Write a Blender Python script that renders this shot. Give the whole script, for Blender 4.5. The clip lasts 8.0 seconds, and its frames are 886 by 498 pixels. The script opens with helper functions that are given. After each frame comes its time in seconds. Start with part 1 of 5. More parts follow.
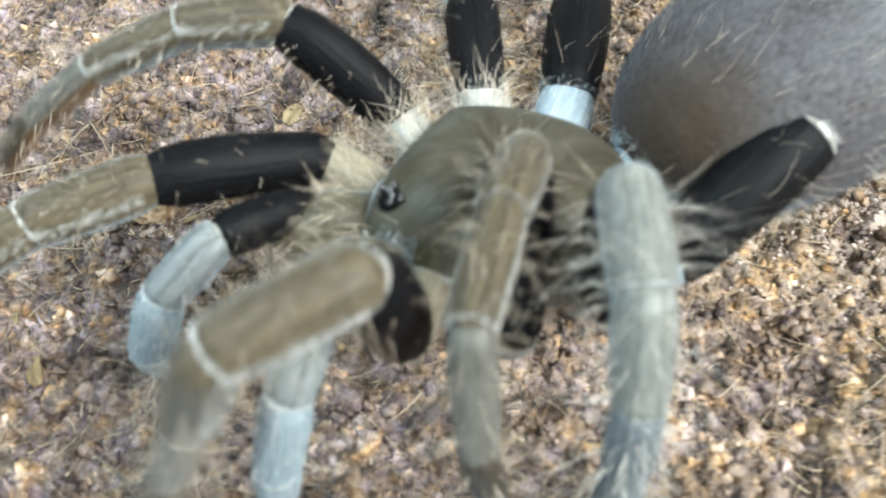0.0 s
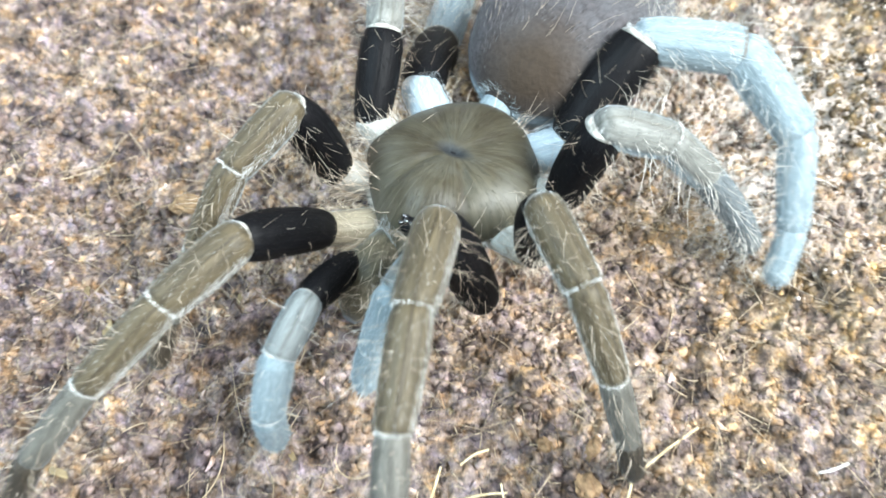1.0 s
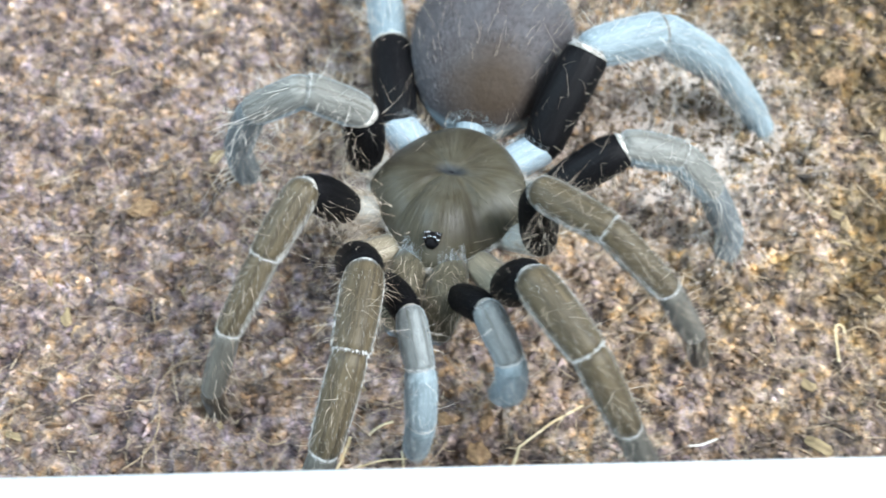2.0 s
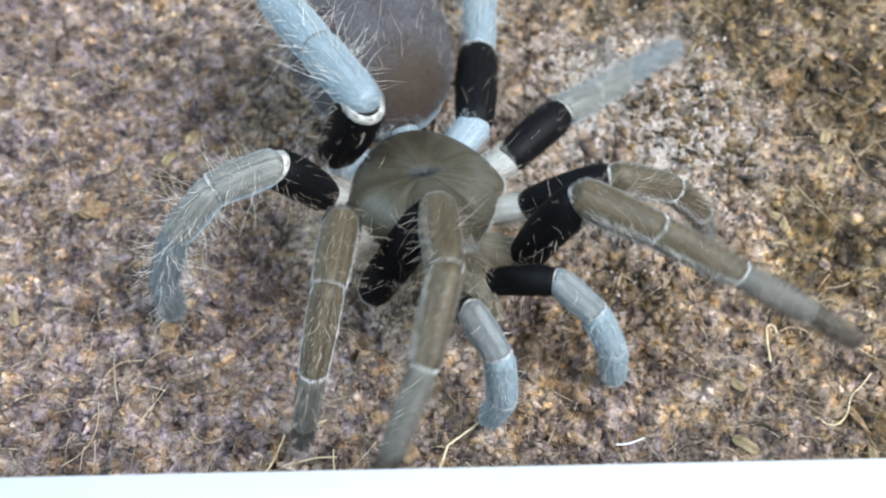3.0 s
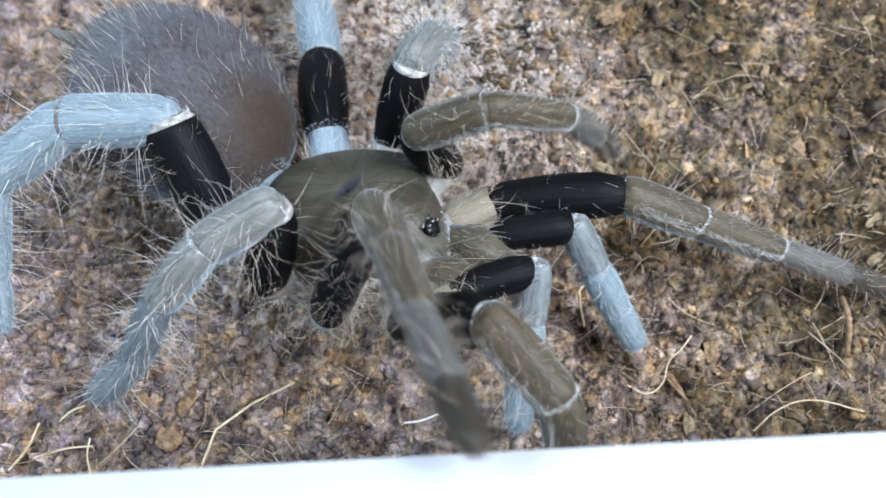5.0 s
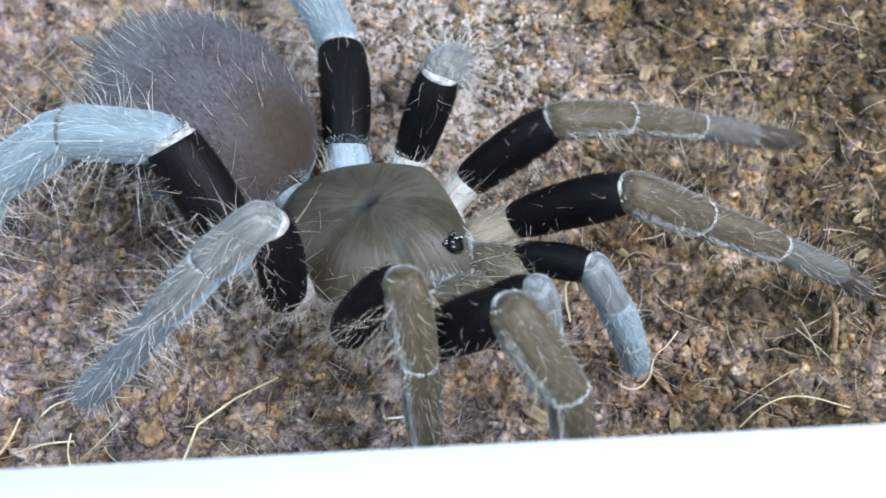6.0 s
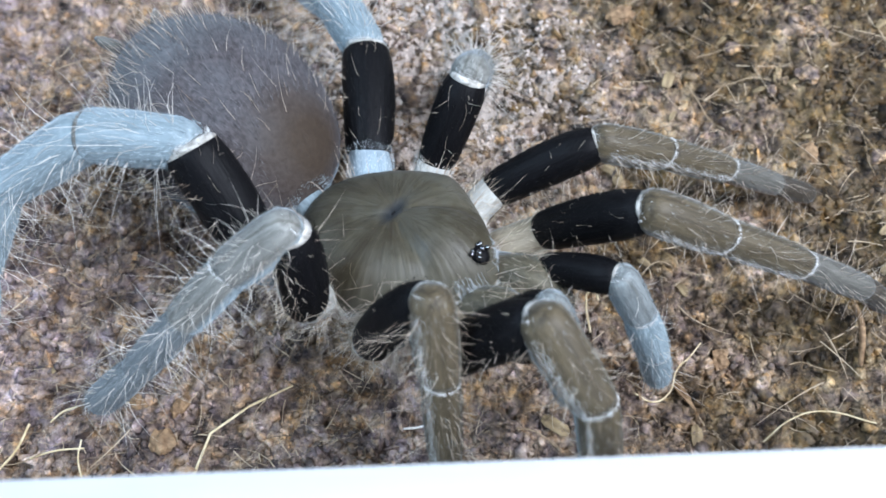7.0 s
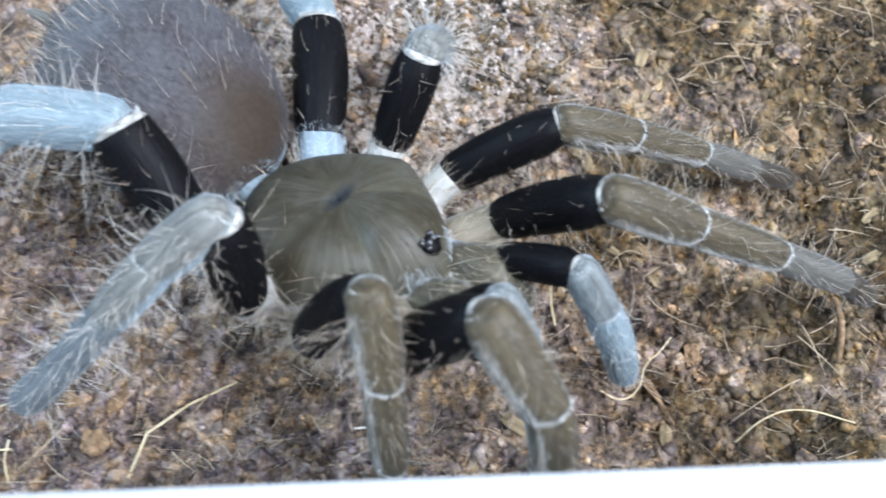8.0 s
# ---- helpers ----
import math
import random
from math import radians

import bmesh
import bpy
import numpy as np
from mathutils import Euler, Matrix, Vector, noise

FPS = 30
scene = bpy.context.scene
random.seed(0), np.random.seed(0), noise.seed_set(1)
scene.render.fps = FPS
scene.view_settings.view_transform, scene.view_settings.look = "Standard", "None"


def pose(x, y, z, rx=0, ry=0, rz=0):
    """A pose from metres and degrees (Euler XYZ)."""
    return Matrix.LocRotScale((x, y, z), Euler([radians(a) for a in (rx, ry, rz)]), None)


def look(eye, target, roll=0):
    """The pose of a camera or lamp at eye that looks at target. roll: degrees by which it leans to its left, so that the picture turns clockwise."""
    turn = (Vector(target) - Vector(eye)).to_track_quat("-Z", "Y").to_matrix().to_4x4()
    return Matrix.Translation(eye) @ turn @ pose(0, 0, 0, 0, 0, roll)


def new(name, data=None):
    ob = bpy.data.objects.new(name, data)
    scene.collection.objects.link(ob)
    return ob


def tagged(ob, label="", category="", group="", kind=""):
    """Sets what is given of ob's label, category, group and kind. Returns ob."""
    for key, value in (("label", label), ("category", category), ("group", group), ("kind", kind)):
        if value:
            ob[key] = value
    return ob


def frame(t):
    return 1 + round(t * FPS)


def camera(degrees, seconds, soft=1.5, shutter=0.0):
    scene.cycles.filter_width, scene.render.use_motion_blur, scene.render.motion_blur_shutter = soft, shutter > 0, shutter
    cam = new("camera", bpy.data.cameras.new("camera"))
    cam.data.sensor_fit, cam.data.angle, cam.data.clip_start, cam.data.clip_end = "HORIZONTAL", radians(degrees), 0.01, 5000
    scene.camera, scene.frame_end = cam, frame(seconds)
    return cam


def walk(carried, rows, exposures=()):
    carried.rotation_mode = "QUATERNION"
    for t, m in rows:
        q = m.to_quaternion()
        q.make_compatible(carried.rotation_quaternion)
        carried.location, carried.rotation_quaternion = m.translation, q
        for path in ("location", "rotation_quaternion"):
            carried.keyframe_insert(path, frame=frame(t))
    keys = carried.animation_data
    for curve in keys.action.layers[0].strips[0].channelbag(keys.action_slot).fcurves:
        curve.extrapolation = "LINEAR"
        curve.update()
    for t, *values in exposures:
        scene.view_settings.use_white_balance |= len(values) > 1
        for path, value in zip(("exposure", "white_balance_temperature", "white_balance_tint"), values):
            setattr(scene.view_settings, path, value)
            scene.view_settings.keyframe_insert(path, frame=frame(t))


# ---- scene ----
PATH = [  # seconds, metres, turn to the left, tilt up, roll
    (0, -0.05569, -0.05950, 0.08048, -0.05, -51.64, 1.70),
    (0.5, -0.04991, -0.05111, 0.10163, 3.34, -61.05, -0.53),
    (1, -0.05383, -0.07564, 0.10639, -1.77, -54.59, 0.98),
    (1.5, -0.04663, -0.08558, 0.11330, -0.48, -52.35, 0.30),
    (1.7, -0.04456, -0.08952, 0.11409, -0.02, -51.74, 0.09),
    (2.8, -0.02565, -0.09010, 0.11952, -0.14, -54.00, -0.06),
    (3, -0.02739, -0.08980, 0.11876, 1.38, -52.86, -1.13),
    (3.5, -0.02263, -0.08635, 0.11553, -0.82, -53.85, 0.33),
    (4, -0.02103, -0.08508, 0.11220, -1.10, -54.21, 0.37),
    (4.5, -0.01056, -0.08186, 0.10948, -2.29, -55.06, 0.80),
    (5, 0.00068, -0.08178, 0.10855, -0.59, -55.62, -1.02),
    (6.5, 0.00250, -0.08208, 0.10682, -0.90, -55.62, -0.59),
    (7, 0.00031, -0.08043, 0.10569, -0.50, -55.27, -0.32),
    (7.5, -0.00009, -0.07766, 0.10322, -0.50, -55.67, -0.24),
    (8, 0.00526, -0.07568, 0.10021, -1.20, -56.43, 0.42),
]


def eye_pose(x, y, z, yaw, tilt, roll):
    return pose(x, y, z, 90 + tilt, 0, yaw) @ pose(0, 0, 0, 0, 0, roll)


cam = camera(52.0, 8.0, soft=1.6, shutter=0.5)
cam.data.dof.use_dof, cam.data.dof.focus_distance, cam.data.dof.aperture_fstop = True, 0.114, 28.0
walk(cam, [(t, eye_pose(*row)) for t, *row in PATH], exposures=[(0.0, 0.62, 7250, 5), (0.5, 0.88, 7000, 5), (1.0, 0.92, 7000, 6), (1.5, 0.74, 6950, 7), (3.0, 0.12, 6650, 10), (3.5, 0.08, 6650, 10), (4.5, 0.06, 6350, 12), (6.5, 0.03, 6230, 13), (7.5, 0.09, 6230, 13), (8.0, 0.22, 6230, 13)])

# ---- light ----
world = bpy.data.worlds.new("room_light")
scene.world = world
world.use_nodes = True
world.node_tree.nodes["Background"].inputs["Color"].default_value = (0.76, 0.86, 1.0, 1)
world.node_tree.nodes["Background"].inputs["Strength"].default_value = 0.36


def area_lamp(name, eye, target, size, power, colour):
    data = bpy.data.lights.new(name, "AREA")
    data.shape, data.size, data.energy, data.color = "DISK", size, power, colour
    ob = new(name, data)
    ob.matrix_world = look(eye, target)
    return ob


area_lamp("window_light", (0.46, -0.26, 0.62), (0, 0, 0), 0.50, 16.5, (0.82, 0.90, 1.0))
# cool fill added at the left to blue the legs, with no known source
area_lamp("left_fill", (-0.50, -0.12, 0.62), (-0.03, 0, 0), 0.35, 5.6, (0.56, 0.79, 1.0))

# ---- materials ----


def nodes_of(name, rough=0.7, spec=0.3):
    m = bpy.data.materials.new(name)
    m.use_nodes = True
    nt = m.node_tree
    b = nt.nodes["Principled BSDF"]
    b.inputs["Roughness"].default_value = rough
    b.inputs["Specular IOR Level"].default_value = spec
    return m, nt, b


def noise_fac(nt, scale, detail=4, stretch=(1, 1, 1), rough=0.6):
    tc = nt.nodes.new("ShaderNodeTexCoord")
    mp = nt.nodes.new("ShaderNodeMapping")
    mp.inputs["Scale"].default_value = stretch
    tx = nt.nodes.new("ShaderNodeTexNoise")
    tx.inputs["Scale"].default_value, tx.inputs["Detail"].default_value, tx.inputs["Roughness"].default_value = scale, detail, rough
    nt.links.new(tc.outputs["Object"], mp.inputs["Vector"])
    nt.links.new(mp.outputs["Vector"], tx.inputs["Vector"])
    return tx.outputs["Fac"]


def ramp(nt, fac, stops):
    r = nt.nodes.new("ShaderNodeValToRGB")
    e = r.color_ramp.elements
    e[0].position, e[0].color = stops[0][0], (*stops[0][1], 1)
    e[1].position, e[1].color = stops[-1][0], (*stops[-1][1], 1)
    for at, c in stops[1:-1]:
        e.new(at).color = (*c, 1)
    nt.links.new(fac, r.inputs["Fac"])
    return r.outputs["Color"]


def mix(nt, fac, a, b, kind="MIX"):
    x = nt.nodes.new("ShaderNodeMix")
    x.data_type, x.blend_type = "RGBA", kind
    for socket, value in ((x.inputs[0], fac), (x.inputs[6], a), (x.inputs[7], b)):
        if isinstance(value, bpy.types.NodeSocket):
            nt.links.new(value, socket)
        elif isinstance(value, tuple):
            socket.default_value = (*value, 1)
        else:
            socket.default_value = value
    return x.outputs[2]


def bump(nt, b, height, strength, distance):
    n = nt.nodes.new("ShaderNodeBump")
    n.inputs["Strength"].default_value, n.inputs["Distance"].default_value = strength, distance
    nt.links.new(height, n.inputs["Height"])
    nt.links.new(n.outputs["Normal"], b.inputs["Normal"])


def under_mask(nt, low, high):
    """0 on the underside and flanks of a joint, 1 on its back."""
    tc = nt.nodes.new("ShaderNodeTexCoord")
    sep = nt.nodes.new("ShaderNodeSeparateXYZ")
    nt.links.new(tc.outputs["Object"], sep.inputs[0])
    mr = nt.nodes.new("ShaderNodeMapRange")
    mr.inputs[1].default_value, mr.inputs[2].default_value = low, high
    nt.links.new(sep.outputs["Z"], mr.inputs[0])
    return mr.outputs[0]


def stripes(nt):
    """Two dark lines along the back of a joint."""
    tc = nt.nodes.new("ShaderNodeTexCoord")
    sep = nt.nodes.new("ShaderNodeSeparateXYZ")
    nt.links.new(tc.outputs["Object"], sep.inputs[0])
    ab = nt.nodes.new("ShaderNodeMath")
    ab.operation = "ABSOLUTE"
    nt.links.new(sep.outputs["Y"], ab.inputs[0])
    k = nt.nodes.new("ShaderNodeMath")
    k.operation = "MULTIPLY"
    k.inputs[1].default_value = 400
    nt.links.new(ab.outputs[0], k.inputs[0])
    return ramp(nt, k.outputs[0], [(0.20, (1, 1, 1)), (0.33, (0.5, 0.47, 0.43)), (0.46, (1, 1, 1))])


def furry(name, dark, light, sheen=0.3, tint=(0.7, 0.85, 1.0), stretch=(120, 1500, 1500), under=None, lined=False, reach=(-0.0022, -0.0009)):
    """Short lying hair along x, with blotches; under: the two tones of the underside."""
    m, nt, b = nodes_of(name, 0.55, 0.3)
    streak = noise_fac(nt, 1.0, 3, stretch)
    blotch = noise_fac(nt, 320, 3)
    c = ramp(nt, streak, [(0.3, dark), (0.72, light)])
    mid = tuple(0.6 * d + 0.4 * e for d, e in zip(dark, light))
    c = mix(nt, ramp(nt, blotch, [(0.42, (0, 0, 0)), (0.62, (0.55, 0.55, 0.55))]), c, mid)
    if lined:
        c = mix(nt, 0.8, c, stripes(nt), "MULTIPLY")
    if under:
        c = mix(nt, under_mask(nt, *reach), ramp(nt, streak, [(0.3, under[0]), (0.72, under[1])]), c)
    nt.links.new(c, b.inputs["Base Color"])
    b.inputs["Sheen Weight"].default_value = sheen
    b.inputs["Sheen Roughness"].default_value = 0.35
    b.inputs["Sheen Tint"].default_value = (*tint, 1)
    bump(nt, b, streak, 0.5, 0.0003)
    return m


def hair_mat(name, a, b_, under=None, reach=(-0.0022, -0.0009), silver=None):
    m, nt, b = nodes_of(name, 0.5, 0.35)
    geo = nt.nodes.new("ShaderNodeNewGeometry")
    c = ramp(nt, geo.outputs["Random Per Island"], [(0.0, a), (0.72, b_), (1.0, silver)] if silver else [(0.0, a), (1.0, b_)])
    if under:
        c = mix(nt, under_mask(nt, *reach), ramp(nt, geo.outputs["Random Per Island"], [(0.0, under[0]), (1.0, under[1])]), c)
    nt.links.new(c, b.inputs["Base Color"])
    return m


# blue-grey put on leg undersides in place of the cool sheen on their hair
COOL_SHEEN = ((0.13, 0.17, 0.19), (0.34, 0.41, 0.44))
RUST = ((0.060, 0.032, 0.014), (0.22, 0.125, 0.060))
# a lighter pair for the fuzz, standing in for the same sheen
SHEEN_HAIR = ((0.17, 0.22, 0.24), (0.48, 0.55, 0.58))
SLATE = ((0.058, 0.068, 0.073), (0.185, 0.208, 0.216))
LOW = (-0.0010, -0.0002)
BLACK = furry("black_velvet", (0.002, 0.002, 0.0025), (0.006, 0.006, 0.007), 0.0, (0.6, 0.7, 0.9))
BLACK.node_tree.nodes["Principled BSDF"].inputs["Specular IOR Level"].default_value = 0.105
TAUPE = furry("taupe_hair", (0.026, 0.019, 0.010), (0.126, 0.098, 0.057), 0.35, (0.82, 0.93, 1.0), under=COOL_SHEEN, lined=True)
BROWN = furry("brown_hair", (0.016, 0.012, 0.008), (0.064, 0.050, 0.035), 0.3, (0.8, 0.9, 1.0), under=RUST, reach=LOW)
UMBER = furry("umber_hair", (0.044, 0.041, 0.034), (0.158, 0.150, 0.130), 0.38, (0.8, 0.9, 1.0), under=RUST, reach=LOW)
BLUE = furry("blue_grey_hair", (0.108, 0.146, 0.164), (0.29, 0.355, 0.382), 0.5)
DUSK = furry("slate_hair", *SLATE, 0.4)
ASH = furry("ash_hair", (0.085, 0.092, 0.088), (0.27, 0.295, 0.295), 0.5, lined=True)
MIXED = furry("grey_tan_hair", (0.082, 0.081, 0.072), (0.262, 0.265, 0.243), 0.5, under=COOL_SHEEN, lined=True, reach=LOW)
DARK_GREY = furry("dark_grey_hair", (0.065, 0.058, 0.046), (0.18, 0.175, 0.16), 0.4)
PALE = furry("pale_joint", (0.20, 0.19, 0.165), (0.50, 0.50, 0.465), 0.2)
PALE_BLUE = furry("pale_blue_hair", (0.16, 0.21, 0.24), (0.37, 0.44, 0.48), 0.3)
HEAD = furry("head_hair", (0.036, 0.030, 0.019), (0.125, 0.108, 0.070), 0.4)
SKIN = furry("tan_skin", (0.13, 0.105, 0.07), (0.32, 0.275, 0.20), 0.2)
SETA = hair_mat("pale_seta", (0.26, 0.195, 0.14), (0.72, 0.62, 0.51))
SETA_PALE = hair_mat("silver_seta", (0.36, 0.32, 0.275), (0.82, 0.77, 0.70))
FUZZ_BLUE = hair_mat("blue_fuzz", (0.15, 0.195, 0.215), (0.48, 0.555, 0.585))
FUZZ_DUSK = hair_mat("slate_fuzz", (0.066, 0.078, 0.083), (0.27, 0.30, 0.31))
FUZZ_TAUPE = hair_mat("taupe_fuzz", (0.055, 0.045, 0.027), (0.20, 0.172, 0.115))
FUZZ_BROWN = hair_mat("brown_fuzz", (0.022, 0.016, 0.010), (0.095, 0.075, 0.052), RUST, LOW)
FUZZ_UMBER = hair_mat("umber_fuzz", (0.050, 0.046, 0.038), (0.20, 0.19, 0.165), RUST, LOW)
FUZZ_OLIVE = hair_mat("olive_fuzz", (0.014, 0.012, 0.006), (0.085, 0.072, 0.044))
FUZZ_WHITE = hair_mat("blue_white_fuzz", (0.34, 0.40, 0.44), (0.80, 0.85, 0.88))
FUZZ_BLACK = hair_mat("black_fuzz", (0.002, 0.002, 0.003), (0.011, 0.010, 0.010))
FUZZ_BLACK.node_tree.nodes["Principled BSDF"].inputs["Specular IOR Level"].default_value = 0.18
FUZZ_GREY = hair_mat("grey_fuzz", (0.078, 0.078, 0.069), (0.30, 0.304, 0.280), SHEEN_HAIR, LOW)
RING = furry("pale_ring", (0.10, 0.09, 0.075), (0.62, 0.60, 0.55), 0.2, stretch=(1500, 900, 900))
RIM_HAIR = hair_mat("silver_rim_hair", (0.22, 0.20, 0.17), (0.90, 0.92, 0.92))
FUZZ_LEG = hair_mat("leg_fuzz", (0.034, 0.025, 0.013), (0.15, 0.118, 0.075), SHEEN_HAIR, silver=(0.44, 0.44, 0.42))
FUZZ_SAND = hair_mat("sandy_fringe", (0.23, 0.18, 0.12), (0.64, 0.55, 0.42))
FUZZ_PALE = hair_mat("pale_fringe", (0.42, 0.39, 0.34), (0.84, 0.82, 0.78))


def carapace_material():
    m, nt, b = nodes_of("carapace_hair", 0.50, 0.38)
    tc = nt.nodes.new("ShaderNodeTexCoord")
    sep = nt.nodes.new("ShaderNodeSeparateXYZ")
    nt.links.new(tc.outputs["Object"], sep.inputs[0])
    add = nt.nodes.new("ShaderNodeMath")
    add.operation = "ADD"
    add.inputs[1].default_value = 0.0014
    nt.links.new(sep.outputs["X"], add.inputs[0])
    ang = nt.nodes.new("ShaderNodeMath")
    ang.operation = "ARCTAN2"
    nt.links.new(sep.outputs["Y"], ang.inputs[0])
    nt.links.new(add.outputs[0], ang.inputs[1])
    comb = nt.nodes.new("ShaderNodeCombineXYZ")
    nt.links.new(ang.outputs[0], comb.inputs["X"])
    ln = nt.nodes.new("ShaderNodeVectorMath")
    ln.operation = "LENGTH"
    nt.links.new(tc.outputs["Object"], ln.inputs[0])
    nt.links.new(ln.outputs["Value"], comb.inputs["Y"])
    mp = nt.nodes.new("ShaderNodeMapping")
    mp.inputs["Scale"].default_value = (11, 170, 1)
    nt.links.new(comb.outputs[0], mp.inputs["Vector"])
    tx = nt.nodes.new("ShaderNodeTexNoise")
    tx.inputs["Scale"].default_value, tx.inputs["Detail"].default_value = 1.0, 5
    tx.inputs["Distortion"].default_value = 1.0
    nt.links.new(mp.outputs[0], tx.inputs["Vector"])
    c = ramp(nt, tx.outputs["Fac"], [(0.30, (0.036, 0.027, 0.014)), (0.50, (0.050, 0.043, 0.025)), (0.72, (0.076, 0.066, 0.042))])
    blotch = noise_fac(nt, 150, 3)
    c = mix(nt, ramp(nt, blotch, [(0.45, (0, 0, 0)), (0.65, (0.6, 0.6, 0.6))]), c, (0.074, 0.070, 0.055))
    # bluish blotches round the middle, a sheen painted into the colour
    near = ramp(nt, ln.outputs["Value"], [(0.0, (0.75, 0.75, 0.75)), (0.0085, (0, 0, 0))])
    c = mix(nt, mix(nt, 1.0, near, ramp(nt, noise_fac(nt, 420, 3), [(0.42, (0, 0, 0)), (0.6, (1, 1, 1))]), "MULTIPLY"), c, (0.070, 0.095, 0.105))
    c = mix(nt, 1.0, c, ramp(nt, noise_fac(nt, 95, 4), [(0.36, (0.62, 0.58, 0.54)), (0.6, (1.08, 1.08, 1.08))]), "MULTIPLY")
    # the dark slit in the middle, from which the hair parts
    mp = nt.nodes.new("ShaderNodeMapping")
    mp.inputs["Location"].default_value, mp.inputs["Scale"].default_value = (0.95, 0, 0), (730, 300, 0)
    nt.links.new(tc.outputs["Object"], mp.inputs["Vector"])
    slit = nt.nodes.new("ShaderNodeVectorMath")
    slit.operation = "LENGTH"
    nt.links.new(mp.outputs[0], slit.inputs[0])
    c = mix(nt, ramp(nt, slit.outputs["Value"], [(0.35, (0.95, 0.95, 0.95)), (0.95, (0, 0, 0))]), c, (0.010, 0.012, 0.014))
    nt.links.new(c, b.inputs["Base Color"])
    b.inputs["Sheen Weight"].default_value = 0.03
    b.inputs["Sheen Tint"].default_value = (0.75, 0.88, 1.0, 1)
    bump(nt, b, tx.outputs["Fac"], 0.35, 0.0003)
    return m


def abdomen_material():
    m, nt, b = nodes_of("abdomen_hair", 0.68, 0.2)
    tc = nt.nodes.new("ShaderNodeTexCoord")
    fine = noise_fac(nt, 1500, 3)
    blotch = noise_fac(nt, 140, 4)
    c = ramp(nt, fine, [(0.3, (0.030, 0.026, 0.027)), (0.7, (0.088, 0.078, 0.081))])
    c = mix(nt, ramp(nt, blotch, [(0.4, (0, 0, 0)), (0.65, (0.5, 0.5, 0.5))]), c, (0.095, 0.098, 0.106))
    # worn brown patch near the front, with a soft ragged edge
    d = nt.nodes.new("ShaderNodeVectorMath")
    d.operation = "DISTANCE"
    d.inputs[1].default_value = (-0.0028, 0.0032, 0.0075)
    nt.links.new(tc.outputs["Object"], d.inputs[0])
    wob = nt.nodes.new("ShaderNodeMath")
    wob.operation = "MULTIPLY_ADD"
    nt.links.new(blotch, wob.inputs[0])
    wob.inputs[1].default_value = 0.002
    nt.links.new(d.outputs["Value"], wob.inputs[2])
    worn = ramp(nt, wob.outputs[0], [(0.0075, (1, 1, 1)), (0.0084, (0, 0, 0))])
    c = mix(nt, worn, c, mix(nt, fine, (0.020, 0.013, 0.008), (0.050, 0.034, 0.022)))
    # grey-blue hair towards the rear
    sep = nt.nodes.new("ShaderNodeSeparateXYZ")
    nt.links.new(tc.outputs["Object"], sep.inputs[0])
    back = nt.nodes.new("ShaderNodeMapRange")
    back.inputs[1].default_value, back.inputs[2].default_value = -0.018, -0.034
    nt.links.new(sep.outputs["X"], back.inputs[0])
    c = mix(nt, back.outputs[0], c, mix(nt, fine, (0.085, 0.10, 0.108), (0.21, 0.235, 0.245)))
    # pale blue skin low on the front flanks
    low = nt.nodes.new("ShaderNodeMapRange")
    low.inputs[1].default_value, low.inputs[2].default_value = 0.0022, 0.0002
    nt.links.new(sep.outputs["Z"], low.inputs[0])
    fore = nt.nodes.new("ShaderNodeMapRange")
    fore.inputs[1].default_value, fore.inputs[2].default_value = -0.015, -0.009
    nt.links.new(sep.outputs["X"], fore.inputs[0])
    both = nt.nodes.new("ShaderNodeMath")
    both.operation = "MULTIPLY"
    nt.links.new(low.outputs[0], both.inputs[0])
    nt.links.new(fore.outputs[0], both.inputs[1])
    c = mix(nt, both.outputs[0], c, mix(nt, fine, (0.16, 0.22, 0.26), (0.36, 0.44, 0.48)))
    nt.links.new(c, b.inputs["Base Color"])
    b.inputs["Sheen Weight"].default_value = 0.06
    b.inputs["Sheen Tint"].default_value = (0.8, 0.85, 1.0, 1)
    bump(nt, b, fine, 0.5, 0.0003)
    return m


CARAPACE, ABDOMEN = carapace_material(), abdomen_material()
GLOSS, _nt, _b = nodes_of("black_lens", 0.05, 1.0)
_b.inputs["Coat Weight"].default_value, _b.inputs["Coat Roughness"].default_value = 1.0, 0.04
_b.inputs["Base Color"].default_value = (0.006, 0.006, 0.007, 1)
FANG, _nt, _b = nodes_of("fang", 0.2, 0.5)
_b.inputs["Base Color"].default_value = (0.02, 0.012, 0.01, 1)


def soil_tint(nt):
    """Large patches: pale and purplish to the left and front, dark ochre to the right and back."""
    tc = nt.nodes.new("ShaderNodeTexCoord")
    up = nt.nodes.new("ShaderNodeMapRange")
    up.inputs[1].default_value, up.inputs[2].default_value, up.inputs[3].default_value, up.inputs[4].default_value = -0.10, 0.09, -0.20, 0.22
    slope = nt.nodes.new("ShaderNodeVectorMath")
    slope.operation = "DOT_PRODUCT"
    slope.inputs[1].default_value = (1.4, 0.6, 0)
    nt.links.new(tc.outputs["Object"], slope.inputs[0])
    nt.links.new(slope.outputs["Value"], up.inputs[0])
    add = nt.nodes.new("ShaderNodeMath")
    add.operation = "ADD"
    nt.links.new(noise_fac(nt, 48, 4), add.inputs[0])
    nt.links.new(up.outputs[0], add.inputs[1])
    c = ramp(nt, add.outputs[0], [(0.28, (1.16, 1.07, 1.16)), (0.44, (1.22, 1.12, 1.06)), (0.56, (1.28, 1.14, 0.98)), (0.64, (0.80, 0.70, 0.48)), (0.72, (0.44, 0.36, 0.20))])
    return c


